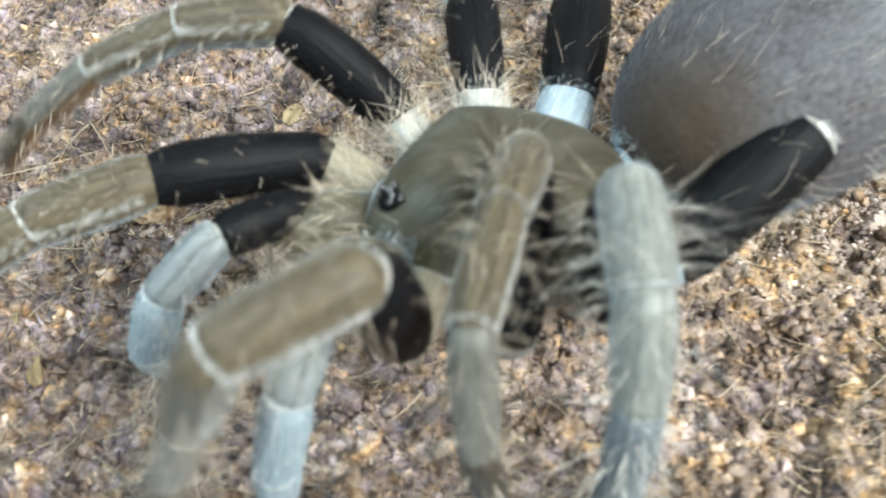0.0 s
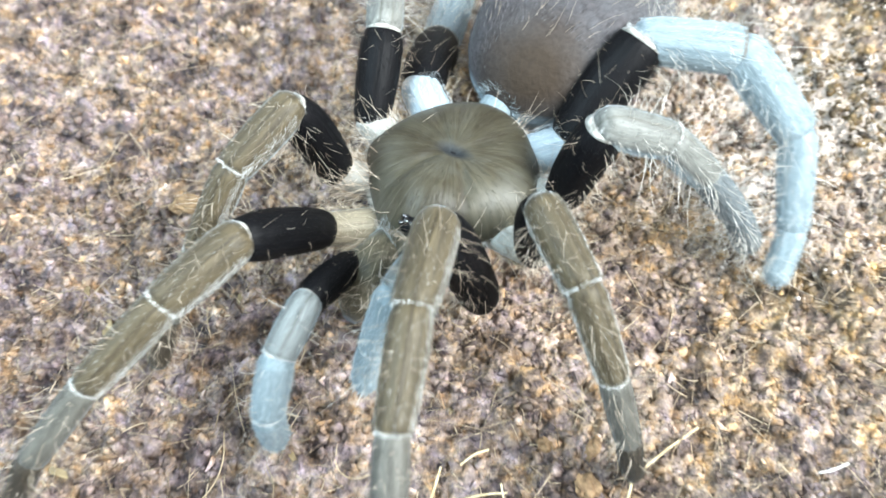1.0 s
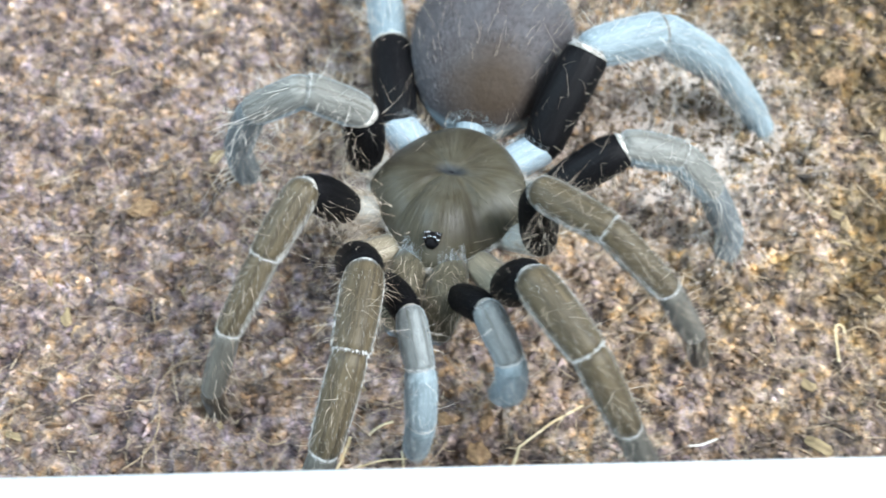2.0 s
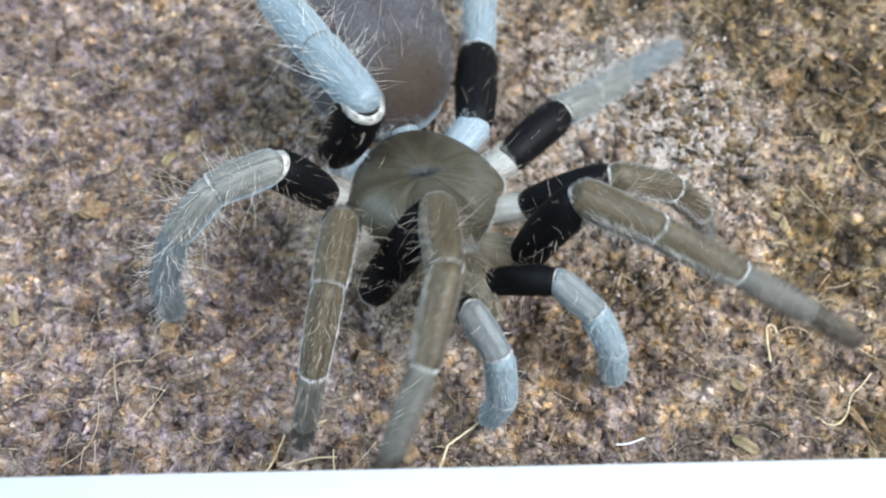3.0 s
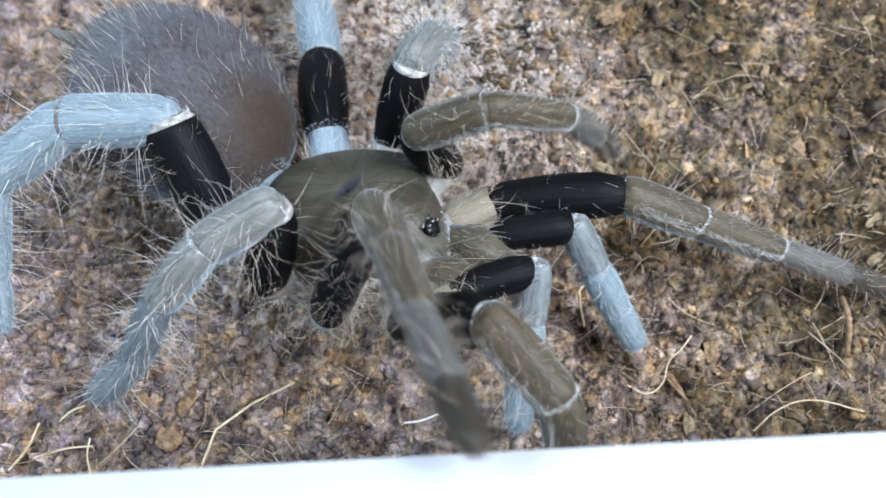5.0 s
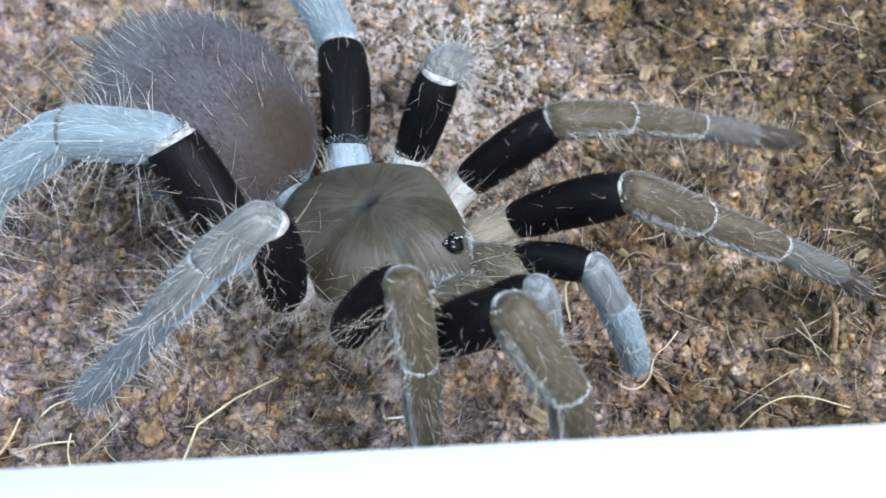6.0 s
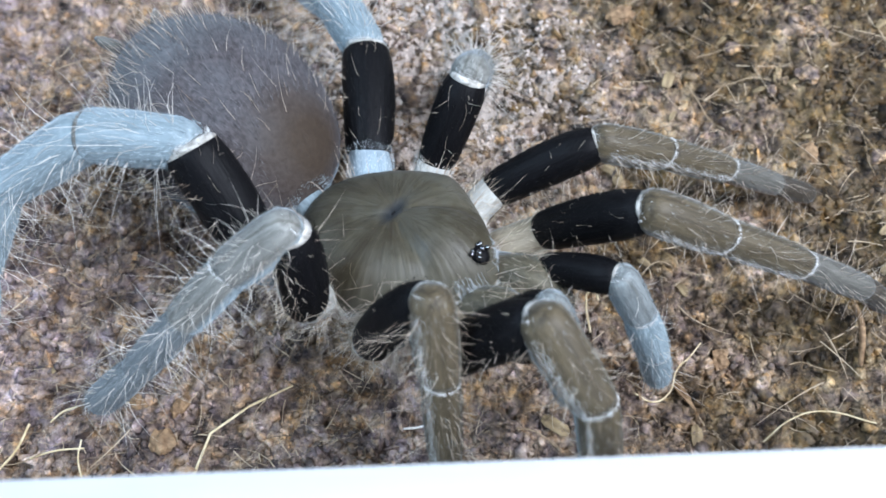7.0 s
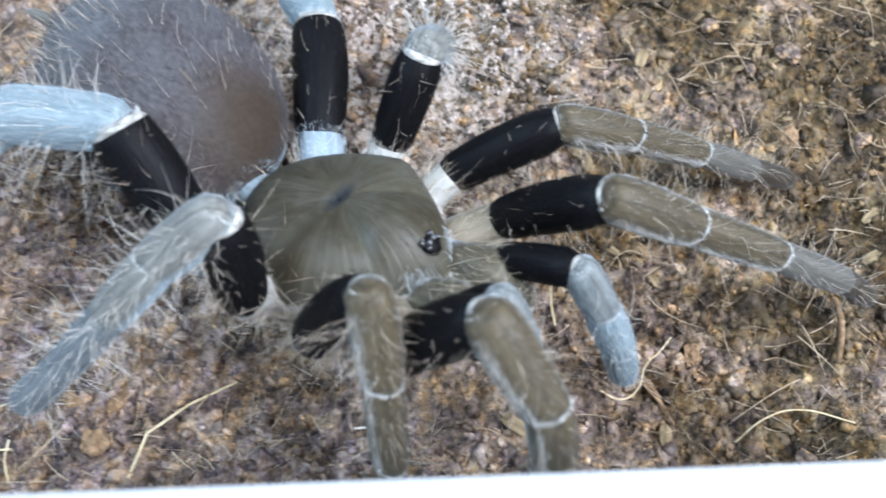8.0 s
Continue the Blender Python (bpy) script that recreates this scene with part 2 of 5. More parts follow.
def soil_colour(nt):
    """Ochre, tan, violet-grey and wet dark blotches at three sizes, shared by the ground and its crumbs."""
    a = noise_fac(nt, 240, 6, rough=0.72)
    c = ramp(nt, a, [(0.33, (0.026, 0.021, 0.022)), (0.42, (0.105, 0.083, 0.068)), (0.51, (0.230, 0.188, 0.148)), (0.60, (0.375, 0.320, 0.262)), (0.72, (0.58, 0.53, 0.47))])
    hue = ramp(nt, noise_fac(nt, 420, 3), [(0.34, (0.86, 0.85, 1.08)), (0.5, (1.0, 0.98, 0.98)), (0.68, (1.25, 1.0, 0.64))])
    return mix(nt, 1.0, c, hue, "MULTIPLY")


def soil_material():
    m, nt, b = nodes_of("coir_soil", 0.62, 0.4)
    a = noise_fac(nt, 110, 5)
    f = noise_fac(nt, 1300, 6, rough=0.75)
    c = mix(nt, 1.0, soil_colour(nt), ramp(nt, f, [(0.30, (0.42, 0.40, 0.42)), (0.5, (1.0, 1.0, 1.0)), (0.68, (1.75, 1.72, 1.65))]), "MULTIPLY")
    c = mix(nt, 1.0, c, soil_tint(nt), "MULTIPLY")
    # pale film of web on the bank behind
    tc = nt.nodes.new("ShaderNodeTexCoord")
    d = nt.nodes.new("ShaderNodeVectorMath")
    d.operation = "DISTANCE"
    d.inputs[1].default_value = (-0.002, 0.025, 0.004)
    nt.links.new(tc.outputs["Object"], d.inputs[0])
    wob = nt.nodes.new("ShaderNodeMath")
    wob.operation = "MULTIPLY_ADD"
    nt.links.new(a, wob.inputs[0])
    wob.inputs[1].default_value = 0.03
    nt.links.new(d.outputs["Value"], wob.inputs[2])
    web = ramp(nt, wob.outputs[0], [(0.027, (0.85, 0.85, 0.85)), (0.047, (0, 0, 0))])
    c = mix(nt, web, c, mix(nt, f, (0.37, 0.30, 0.26), (0.80, 0.70, 0.635)))
    nt.links.new(c, b.inputs["Base Color"])
    gloss = ramp(nt, noise_fac(nt, 300, 4), [(0.40, (0.40, 0.40, 0.40)), (0.58, (0.78, 0.78, 0.78))])
    nt.links.new(gloss, b.inputs["Roughness"])
    bump(nt, b, f, 0.9, 0.0008)
    return m


def crumb_material(name, low, high):
    """low, high: how far single crumbs differ in brightness."""
    m, nt, b = nodes_of(name, 0.55, 0.45)
    geo = nt.nodes.new("ShaderNodeNewGeometry")
    c = ramp(nt, geo.outputs["Random Per Island"], [(0.0, (low, low, low * 1.04)), (0.75, (1, 0.97, 0.93)), (1.0, (high, high * 0.96, high * 0.9))])
    c = mix(nt, 1.0, c, mix(nt, 1.0, soil_colour(nt), soil_tint(nt), "MULTIPLY"), "MULTIPLY")
    n = noise_fac(nt, 2200, 4)
    c = mix(nt, 0.7, c, ramp(nt, n, [(0.3, (0.4, 0.4, 0.4)), (0.7, (1.3, 1.3, 1.3))]), "MULTIPLY")
    nt.links.new(c, b.inputs["Base Color"])
    bump(nt, b, n, 0.8, 0.0004)
    return m


def web_material():
    m, nt, b = nodes_of("webbed_crumbs", 0.9, 0.12)
    geo = nt.nodes.new("ShaderNodeNewGeometry")
    nt.links.new(ramp(nt, geo.outputs["Random Per Island"], [(0.0, (0.33, 0.255, 0.205)), (0.5, (0.49, 0.405, 0.35)), (1.0, (0.64, 0.555, 0.50))]), b.inputs["Base Color"])
    bump(nt, b, noise_fac(nt, 2500, 3), 0.5, 0.0002)
    return m


SOIL = soil_material()
CRUMB = crumb_material("coir_crumbs", 0.42, 1.9)
CLOD = crumb_material("coir_clods", 0.75, 1.2)
WEB_CRUMB = web_material()
FIBRE = hair_mat("coir_fibre", (0.11, 0.07, 0.042), (0.62, 0.49, 0.34))
STRAW, _nt, _b = nodes_of("straw", 0.5, 0.4)
_nt.links.new(ramp(_nt, noise_fac(_nt, 500, 3), [(0.3, (0.50, 0.37, 0.19)), (0.7, (0.80, 0.68, 0.45))]), _b.inputs["Base Color"])
STRAND, _nt, _b = nodes_of("tan_strand", 0.6, 0.3)
_nt.links.new(ramp(_nt, noise_fac(_nt, 300, 3), [(0.3, (0.22, 0.15, 0.09)), (0.7, (0.52, 0.40, 0.26))]), _b.inputs["Base Color"])
FLAKE, _nt, _b = nodes_of("pale_flake", 0.5, 0.4)
_nt.links.new(ramp(_nt, noise_fac(_nt, 900, 3), [(0.3, (0.62, 0.60, 0.55)), (0.7, (0.85, 0.83, 0.8))]), _b.inputs["Base Color"])
BARK, _nt, _b = nodes_of("bark_bit", 0.8, 0.3)
_nt.links.new(ramp(_nt, noise_fac(_nt, 1100, 5), [(0.3, (0.11, 0.062, 0.034)), (0.7, (0.36, 0.235, 0.13))]), _b.inputs["Base Color"])
HUSK, _nt, _b = nodes_of("husk_chip", 0.7, 0.3)
_nt.links.new(ramp(_nt, noise_fac(_nt, 700, 4, (0.3, 1.6, 1)), [(0.3, (0.10, 0.066, 0.034)), (0.7, (0.36, 0.27, 0.15))]), _b.inputs["Base Color"])
PLASTIC, _nt, _b = nodes_of("white_plastic", 0.35, 0.5)
_nt.links.new(ramp(_nt, noise_fac(_nt, 60, 4), [(0.3, (0.80, 0.82, 0.83)), (0.7, (0.86, 0.87, 0.88))]), _b.inputs["Base Color"])

# ---- mesh tools ----


def mesh_of(name, verts, faces, material, smooth=True):
    me = bpy.data.meshes.new(name)
    me.from_pydata([tuple(v) for v in verts], [], [tuple(f) for f in faces])
    me.materials.append(material)
    me.polygons.foreach_set("use_smooth", [smooth] * len(me.polygons))
    me.update()
    return me


def part(name, me, parent, label="", kind=""):
    ob = new(name, me)
    ob.parent = parent
    return tagged(ob, label, kind=kind)


def tube(stations, sides=18):
    """A closed skin round stations of (x, y, z, half width, half height), along x."""
    verts, faces = [], []
    for x, y, z, ry, rz in stations:
        for k in range(sides):
            a = 2 * math.pi * k / sides
            verts.append((x, y + ry * math.cos(a), z + rz * math.sin(a)))
    for i in range(len(stations) - 1):
        for k in range(sides):
            l = (k + 1) % sides
            faces.append((i * sides + k, i * sides + l, (i + 1) * sides + l, (i + 1) * sides + k))
    faces.append(tuple(reversed(range(sides))))
    faces.append(tuple(range(len(verts) - sides, len(verts))))
    return verts, faces


def strands(roots, ways, lengths, curl, width, rng, steps=4, sides=3):
    """Tapered hairs: from roots along ways, curling by the vectors curl."""
    n = len(roots)
    ways = ways / np.linalg.norm(ways, axis=1, keepdims=True)
    side = np.cross(ways, rng.normal(size=(n, 3)))
    side /= np.linalg.norm(side, axis=1, keepdims=True) + 1e-12
    other = np.cross(ways, side)
    rings = []
    for s in range(steps):
        f = s / steps
        centre = roots + lengths[:, None] * (f * ways + f * f * curl)
        r = (width * (1 - 0.75 * f))[:, None]
        rings.append(np.stack([centre + r * (math.cos(2 * math.pi * k / sides) * side + math.sin(2 * math.pi * k / sides) * other) for k in range(sides)], 1))
    tip = (roots + lengths[:, None] * (ways + curl))[:, None]
    block = np.concatenate([*rings, tip], 1)
    per = steps * sides + 1
    local = []
    for s in range(steps - 1):
        for k in range(sides):
            l = (k + 1) % sides
            local.append((s * sides + k, s * sides + l, (s + 1) * sides + l, (s + 1) * sides + k))
    caps = [((steps - 1) * sides + k, (steps - 1) * sides + (k + 1) % sides, per - 1) for k in range(sides)]
    verts = block.reshape(-1, 3)
    faces = []
    for i in range(n):
        o = i * per
        faces += [tuple(o + v for v in f) for f in local]
        faces += [tuple(o + v for v in f) for f in caps]
    return verts.tolist(), faces


def blades(roots, ways, lengths, width, rng):
    """Short fuzz: one slim triangle a hair."""
    n = len(roots)
    side = np.cross(ways, rng.normal(size=(n, 3)))
    side /= np.linalg.norm(side, axis=1, keepdims=True) + 1e-12
    ways = ways / np.linalg.norm(ways, axis=1, keepdims=True)
    block = np.stack([roots - side * width, roots + side * width, roots + ways * lengths[:, None]], 1)
    return block.reshape(-1, 3).tolist(), [(3 * i, 3 * i + 1, 3 * i + 2) for i in range(n)]


# ---- the ground ----


def ground_height(x, y):
    rise = max(-0.007, min(0.010, 0.24 * (y + 0.004)))
    bank = rise / (1 + math.exp(-(x + 0.004) / 0.012))
    p = Vector((x, y, 0))
    return bank + 0.0024 * noise.noise(p * 45) + 0.0022 * noise.noise(p * 125) + 0.0015 * noise.noise(p * 290) - 0.0020


def knobs(x, y, cell, low, high, seed):
    """Rounded crumbs that stand out of the ground: one of its own size in most squares of a jittered grid."""
    rng = np.random.default_rng(seed)
    jx, jy, size, keep = rng.random((4, 128, 128))
    size = np.where(keep < 0.7, low + (high - low) * size**1.6, 0.0)
    best = np.zeros_like(x)
    cx, cy = np.floor(x / cell).astype(int), np.floor(y / cell).astype(int)
    for dx in (-1, 0, 1):
        for dy in (-1, 0, 1):
            i, j = cx + dx, cy + dy
            r = size[i % 128, j % 128]
            d2 = (x - (i + jx[i % 128, j % 128]) * cell) ** 2 + (y - (j + jy[i % 128, j % 128]) * cell) ** 2
            best = np.maximum(best, 0.75 * np.sqrt(np.maximum(r * r - d2, 0)))
    return best


HEIGHTS = {}


def heights(x, y):
    """The ground's height under many points at once."""
    i, j = np.searchsorted(HEIGHTS["x"], x) - 1, np.searchsorted(HEIGHTS["y"], y) - 1
    u = (x - HEIGHTS["x"][i]) / (HEIGHTS["x"][i + 1] - HEIGHTS["x"][i])
    v = (y - HEIGHTS["y"][j]) / (HEIGHTS["y"][j + 1] - HEIGHTS["y"][j])
    z = HEIGHTS["z"]
    return z[j, i] * (1 - u) * (1 - v) + z[j, i + 1] * u * (1 - v) + z[j + 1, i] * (1 - u) * v + z[j + 1, i + 1] * u * v


def soil():
    xs = np.concatenate([np.linspace(-0.24, -0.13, 16)[:-1], np.linspace(-0.13, 0.11, 680), np.linspace(0.11, 0.22, 16)[1:]])
    ys = np.concatenate([np.linspace(-0.066, 0.10, 470), np.linspace(0.10, 0.26, 24)[1:]])
    w = len(xs)
    gx, gy = np.meshgrid(xs, ys)
    z = np.array([ground_height(x, y) for y in ys for x in xs]).reshape(len(ys), w)
    rough = np.array([noise.noise(Vector((x * 620, y * 620, 3))) + 0.6 * noise.noise(Vector((x * 1350, y * 1350, 7))) for y in ys for x in xs]).reshape(z.shape)
    wob = 0.0009 * np.roll(rough, 9, 0), 0.0009 * np.roll(rough, 13, 1)
    z += 0.42 * np.maximum(knobs(gx + wob[0], gy + wob[1], 0.0034, 0.0006, 0.0019, 41), knobs(gx + wob[1], gy + wob[0], 0.0016, 0.0003, 0.0009, 42)) + 0.0010 * rough
    HEIGHTS["x"], HEIGHTS["y"], HEIGHTS["z"] = xs, ys, z
    verts = np.stack([gx, gy, z], -1).reshape(-1, 3).tolist()
    faces = [(j * w + i, j * w + i + 1, (j + 1) * w + i + 1, (j + 1) * w + i) for j in range(len(ys) - 1) for i in range(w - 1)]
    ob = new("ground", mesh_of("ground", verts, faces, SOIL))
    return tagged(ob, "brown crumbly coconut coir soil, moist, partly webbed over", "soil", kind="structure")


soil()


def unit_shape(kind):
    bm = bmesh.new()
    if kind == "bead":
        bmesh.ops.create_icosphere(bm, subdivisions=1, radius=1)
        for p in bm.verts:
            p.co *= 1 + 0.9 * noise.noise(p.co * 1.7) + 0.7 * noise.noise(p.co * 3.9)
    elif kind == "pebble":
        bmesh.ops.create_cube(bm, size=1.5)
        bmesh.ops.triangulate(bm, faces=bm.faces)
    elif kind == "clod":
        bmesh.ops.create_icosphere(bm, subdivisions=2, radius=1)
        for p in bm.verts:
            p.co *= 1 + 0.8 * noise.noise(p.co * 1.9) + 0.6 * noise.noise(p.co * 4.3)
    else:
        bmesh.ops.create_cone(bm, segments=3, radius1=0.9, radius2=0.5, depth=1.3, cap_ends=True)
        bmesh.ops.triangulate(bm, faces=bm.faces)
    v = np.array([p.co[:] for p in bm.verts])
    f = np.array([[q.index for q in p.verts] for p in bm.faces])
    bm.free()
    return v, f


def scatter(name, label, kind, n, low, high, power, box, material, seed, sink=0.2, centre=None, flat=1.0, smooth=True):
    """Many uneven grains lying on the ground, in one mesh."""
    rng = np.random.default_rng(seed)
    unit, tris = unit_shape(kind)
    x, y = rng.uniform(box[0], box[1], n), rng.uniform(box[2], box[3], n)
    if centre:
        keep = np.hypot(x - centre[0], y - centre[1]) < centre[2] * (0.5 + 0.7 * rng.random(n))
        x, y = x[keep], y[keep]
        n = len(x)
    size = low + (high - low) * rng.random(n) ** power
    q = rng.normal(size=(n, 4))
    q /= np.linalg.norm(q, axis=1, keepdims=True)
    a, b, c, d = q.T
    turn = np.stack([np.stack([1 - 2 * (c * c + d * d), 2 * (b * c - a * d), 2 * (b * d + a * c)], 1), np.stack([2 * (b * c + a * d), 1 - 2 * (b * b + d * d), 2 * (c * d - a * b)], 1), np.stack([2 * (b * d - a * c), 2 * (c * d + a * b), 1 - 2 * (b * b + c * c)], 1)], 1)
    pts = unit[None] * (1 + rng.normal(0, 0.24, (n, len(unit), 1))) * (size[:, None] * rng.uniform(0.55, 1.4, (n, 3)) * (1, 1, flat))[:, None]
    pts = np.einsum("nij,nkj->nki", turn, pts) + np.stack([x, y, heights(x, y) + size * sink], 1)[:, None]
    verts = pts.reshape(-1, 3)
    faces = (tris[None] + (np.arange(n) * len(unit))[:, None, None]).reshape(-1, 3)
    me = bpy.data.meshes.new(name)
    me.vertices.add(len(verts))
    me.vertices.foreach_set("co", verts.ravel())
    me.loops.add(faces.size)
    me.loops.foreach_set("vertex_index", faces.ravel().astype(np.int32))
    me.polygons.add(len(faces))
    me.polygons.foreach_set("loop_start", np.arange(0, faces.size, 3, dtype=np.int32))
    me.polygons.foreach_set("use_smooth", [smooth] * len(faces))
    me.update(calc_edges=True)
    me.materials.append(material)
    tagged(new(name, me), label, "soil crumbs", kind="stuff")


VIEW = (-0.125, 0.10, -0.062, 0.095)
FAR = (-0.19, 0.15, -0.062, 0.15)
scatter("fine_crumbs", "fine brown and grey coir grains covering the soil", "pebble", 60000, 0.00008, 0.00032, 2.2, VIEW, CRUMB, 3, 0.2)
scatter("outer_crumbs", "coarse brown coir grains covering the soil", "pebble", 26000, 0.0003, 0.0008, 1.8, FAR, CRUMB, 12, 0.1)
scatter("soil_crumbs", "loose tan, ochre and dark coir crumbs on the soil", "bead", 8500, 0.00022, 0.00080, 2.6, VIEW, CRUMB, 4, 0.05)
scatter("soil_clods", "soft brown coir clods half sunk in the soil", "clod", 1500, 0.0006, 0.0016, 2.2, VIEW, CLOD, 14, -0.25)
scatter("soil_flakes", "flat tan coir flakes lying on the soil", "grain", 6000, 0.0005, 0.0015, 2.2, VIEW, CRUMB, 6, 0.25, None, 0.25, False)
scatter("webbed_crumbs", "pale web-covered grains on the bank", "pebble", 20000, 0.00010, 0.00032, 2.0, (-0.036, 0.034, -0.012, 0.060), WEB_CRUMB, 8, 0.25, (-0.002, 0.025, 0.028))


def fibres():
    rng = np.random.default_rng(5)
    n = 11000
    x, y = rng.uniform(-0.12, 0.10, n), rng.uniform(-0.060, 0.09, n)
    z = heights(x, y)
    a = rng.uniform(0, 6.3, n)
    ways = np.stack([np.cos(a), np.sin(a), rng.uniform(-0.02, 0.22, n)], 1)
    curl = np.stack([rng.normal(0, 0.3, n), rng.normal(0, 0.3, n), -0.9 * ways[:, 2]], 1)
    v, f = strands(np.stack([x, y, z + 0.0003], 1), ways, 0.0012 + 0.008 * rng.random(n) ** 2.4, curl, np.full(n, 0.00005) + 0.00006 * rng.random(n), rng, 5)
    ob = new("coir_fibres", mesh_of("coir_fibres", v, f, FIBRE))
    tagged(ob, "fine tan coir fibres lying on the soil", "fibres", kind="stuff")


fibres()


def bent_stick(name, points, radius, material, label, category, bend="AUTO"):
    """A thin stick laid along a few points of the plan."""
    cu = bpy.data.curves.new(name, "CURVE")
    cu.dimensions, cu.bevel_depth, cu.bevel_resolution, cu.resolution_u, cu.use_fill_caps = "3D", radius, 2, 6, True
    sp = cu.splines.new("BEZIER")
    sp.bezier_points.add(len(points) - 1)
    for p, (x, y, lift) in zip(sp.bezier_points, points):
        p.co = (x, y, ground_height(x, y) + 0.0011 + radius + lift)
        p.handle_left_type = p.handle_right_type = bend
        p.radius = 1 - 0.25 * random.random()
    cu.materials.append(material)
    return tagged(new(name, cu), label, category)


STEM = "pale yellow kinked straw stem lying on the soil"
bent_stick("straw_stem", [(-0.0190, -0.0271, 0.0008), (-0.0240, -0.0307, 0.0006), (-0.0286, -0.0341, 0.0004), (-0.0303, -0.0390, 0.0002)], 0.00020, STRAW, STEM, "straw", "VECTOR")
bent_stick("straw_stem", [(-0.0523, -0.0319, 0.0006), (-0.0533, -0.0350, 0.0004), (-0.0545, -0.0385, 0.0002)], 0.00019, STRAW, "short pale straw stem on the soil", "straw")
bent_stick("straw_stem", [(-0.0462, -0.0301, 0.0006), (-0.0480, -0.0306, 0.0008), (-0.0498, -0.0315, 0.0003)], 0.00016, STRAW, "short bent tan straw bit on the soil", "straw")
bent_stick("straw_stem", [(-0.0442, -0.0357, 0.0005), (-0.0475, -0.0360, 0.0005), (-0.0510, -0.0366, 0.0002)], 0.00015, STRAW, "thin straight tan straw bit on the soil", "straw")
bent_stick("straw_stem", [(-0.0440, -0.0395, 0.0004), (-0.0446, -0.0372, 0.0006), (-0.0449, -0.0345, 0.0004)], 0.00013, STRAW, "thin upright tan straw bit on the soil", "straw")
bent_stick("root_thread", [(0.0361, -0.0205, 0.0006), (0.0345, -0.0222, 0.0010), (0.0325, -0.0240, 0.0008), (0.0313, -0.0268, 0.0005), (0.0290, -0.0282, 0.0003), (0.0262, -0.0275, 0.0002)], 0.00014, STRAW, "thin curved pale root thread on the soil", "root")
bent_stick("root_thread", [(0.0434, -0.0330, 0.0005), (0.0465, -0.0312, 0.0010), (0.0510, -0.0300, 0.0012), (0.0582, -0.0315, 0.0003)], 0.00012, STRAW, "thin arched tan root thread on the soil", "root")
bent_stick("root_curl", [(0.0212, -0.0185, 0.0003), (0.0206, -0.0155, 0.0012), (0.0210, -0.0138, 0.0018), (0.0221, -0.0135, 0.0018), (0.0224, -0.0146, 0.0014)], 0.00019, STRAW, "small curled pale root on the soil", "root")
bent_stick("bark_sliver", [(0.0573, -0.0167, 0.0006), (0.0570, -0.0205, 0.0006), (0.0572, -0.0240, 0.0003)], 0.00050, BARK, "tan upright bark sliver on the soil", "bark")
bent_stick("white_splinter", [(-0.0044, -0.0330, 0.0006), (-0.0022, -0.0322, 0.0006), (0.0002, -0.0314, 0.0008)], 0.00017, FLAKE, "small white splinter on the soil", "splinter")


def coir_strands():
    """Single long fibres that lie about on the soil."""
    rng = random.Random(31)
    for k in range(34):
        x, y = (rng.uniform(-0.085, -0.030), rng.uniform(-0.045, 0.02)) if k % 2 else (rng.uniform(0.015, 0.085), rng.uniform(-0.045, 0.045))
        a, turn, far = rng.uniform(0, 6.28), rng.uniform(-0.7, 0.7), rng.uniform(0.0018, 0.0042)
        points = []
        for step in range(4):
            points.append((x, y, rng.uniform(0.0002, 0.0012)))
            x, y, a = x + far * math.cos(a), max(y + far * math.sin(a), -0.05), a + turn
        bent_stick("coir_strand", points, rng.uniform(0.00005, 0.0001), STRAND, "long thin tan coir fibre curled on the soil", "fibre")


coir_strands()


def lump(name, x, y, size, seed, material, label, category="bark", group="bark bits on the soil"):
    bm = bmesh.new()
    bmesh.ops.create_icosphere(bm, subdivisions=3, radius=1)
    for v in bm.verts:
        p = v.co.normalized()
        k = 1 + 0.45 * noise.noise(p * 1.5 + Vector((seed, 0, 0))) + 0.30 * noise.noise(p * 3.7 + Vector((0, seed, 0)))
        v.co = Vector((p.x * size[0], p.y * size[1], p.z * size[2])) * k
    me = bpy.data.meshes.new(name)
    bm.to_mesh(me)
    bm.free()
    me.materials.append(material)
    ob = new(name, me)
    ob.matrix_world = pose(x, y, ground_height(x, y) + 0.0006 + 0.4 * size[2], 0, 0, seed * 57)
    return tagged(ob, label, category, group=group)


lump("bark_chunk", 0.0390, -0.0222, (0.0017, 0.0011, 0.0008), 1.3, BARK, "small ochre bark chunk on the soil")
lump("bark_chunk", 0.0330, -0.0262, (0.0026, 0.0006, 0.0006), 2.1, BARK, "long reddish bark chunk on the soil")
lump("bark_chunk", -0.0345, -0.0352, (0.0015, 0.0017, 0.0009), 3.4, BARK, "pinkish tan bark chunk on the soil")
lump("bark_chunk", -0.0330, -0.0300, (0.0016, 0.0009, 0.0008), 4.2, BARK, "ochre bark chunk on the soil")
lump("bark_chunk", -0.0390, -0.0290, (0.0011, 0.0009, 0.0008), 5.6, BARK, "small ochre bark bit on the soil")
lump("bark_chunk", 0.0300, 0.0330, (0.0022, 0.0016, 0.0012), 6.7, BARK, "orange-brown bark chunk on the bank")
lump("bark_chunk", 0.0560, 0.0080, (0.0020, 0.0013, 0.0009), 7.9, BARK, "brown bark chunk on the soil")
lump("bark_chunk", -0.0720, -0.0150, (0.0018, 0.0012, 0.0010), 8.8, BARK, "ochre bark chunk on the soil")
lump("bark_chunk", -0.0900, 0.0100, (0.0024, 0.0017, 0.0012), 9.4, BARK, "brown bark chunk on the soil")



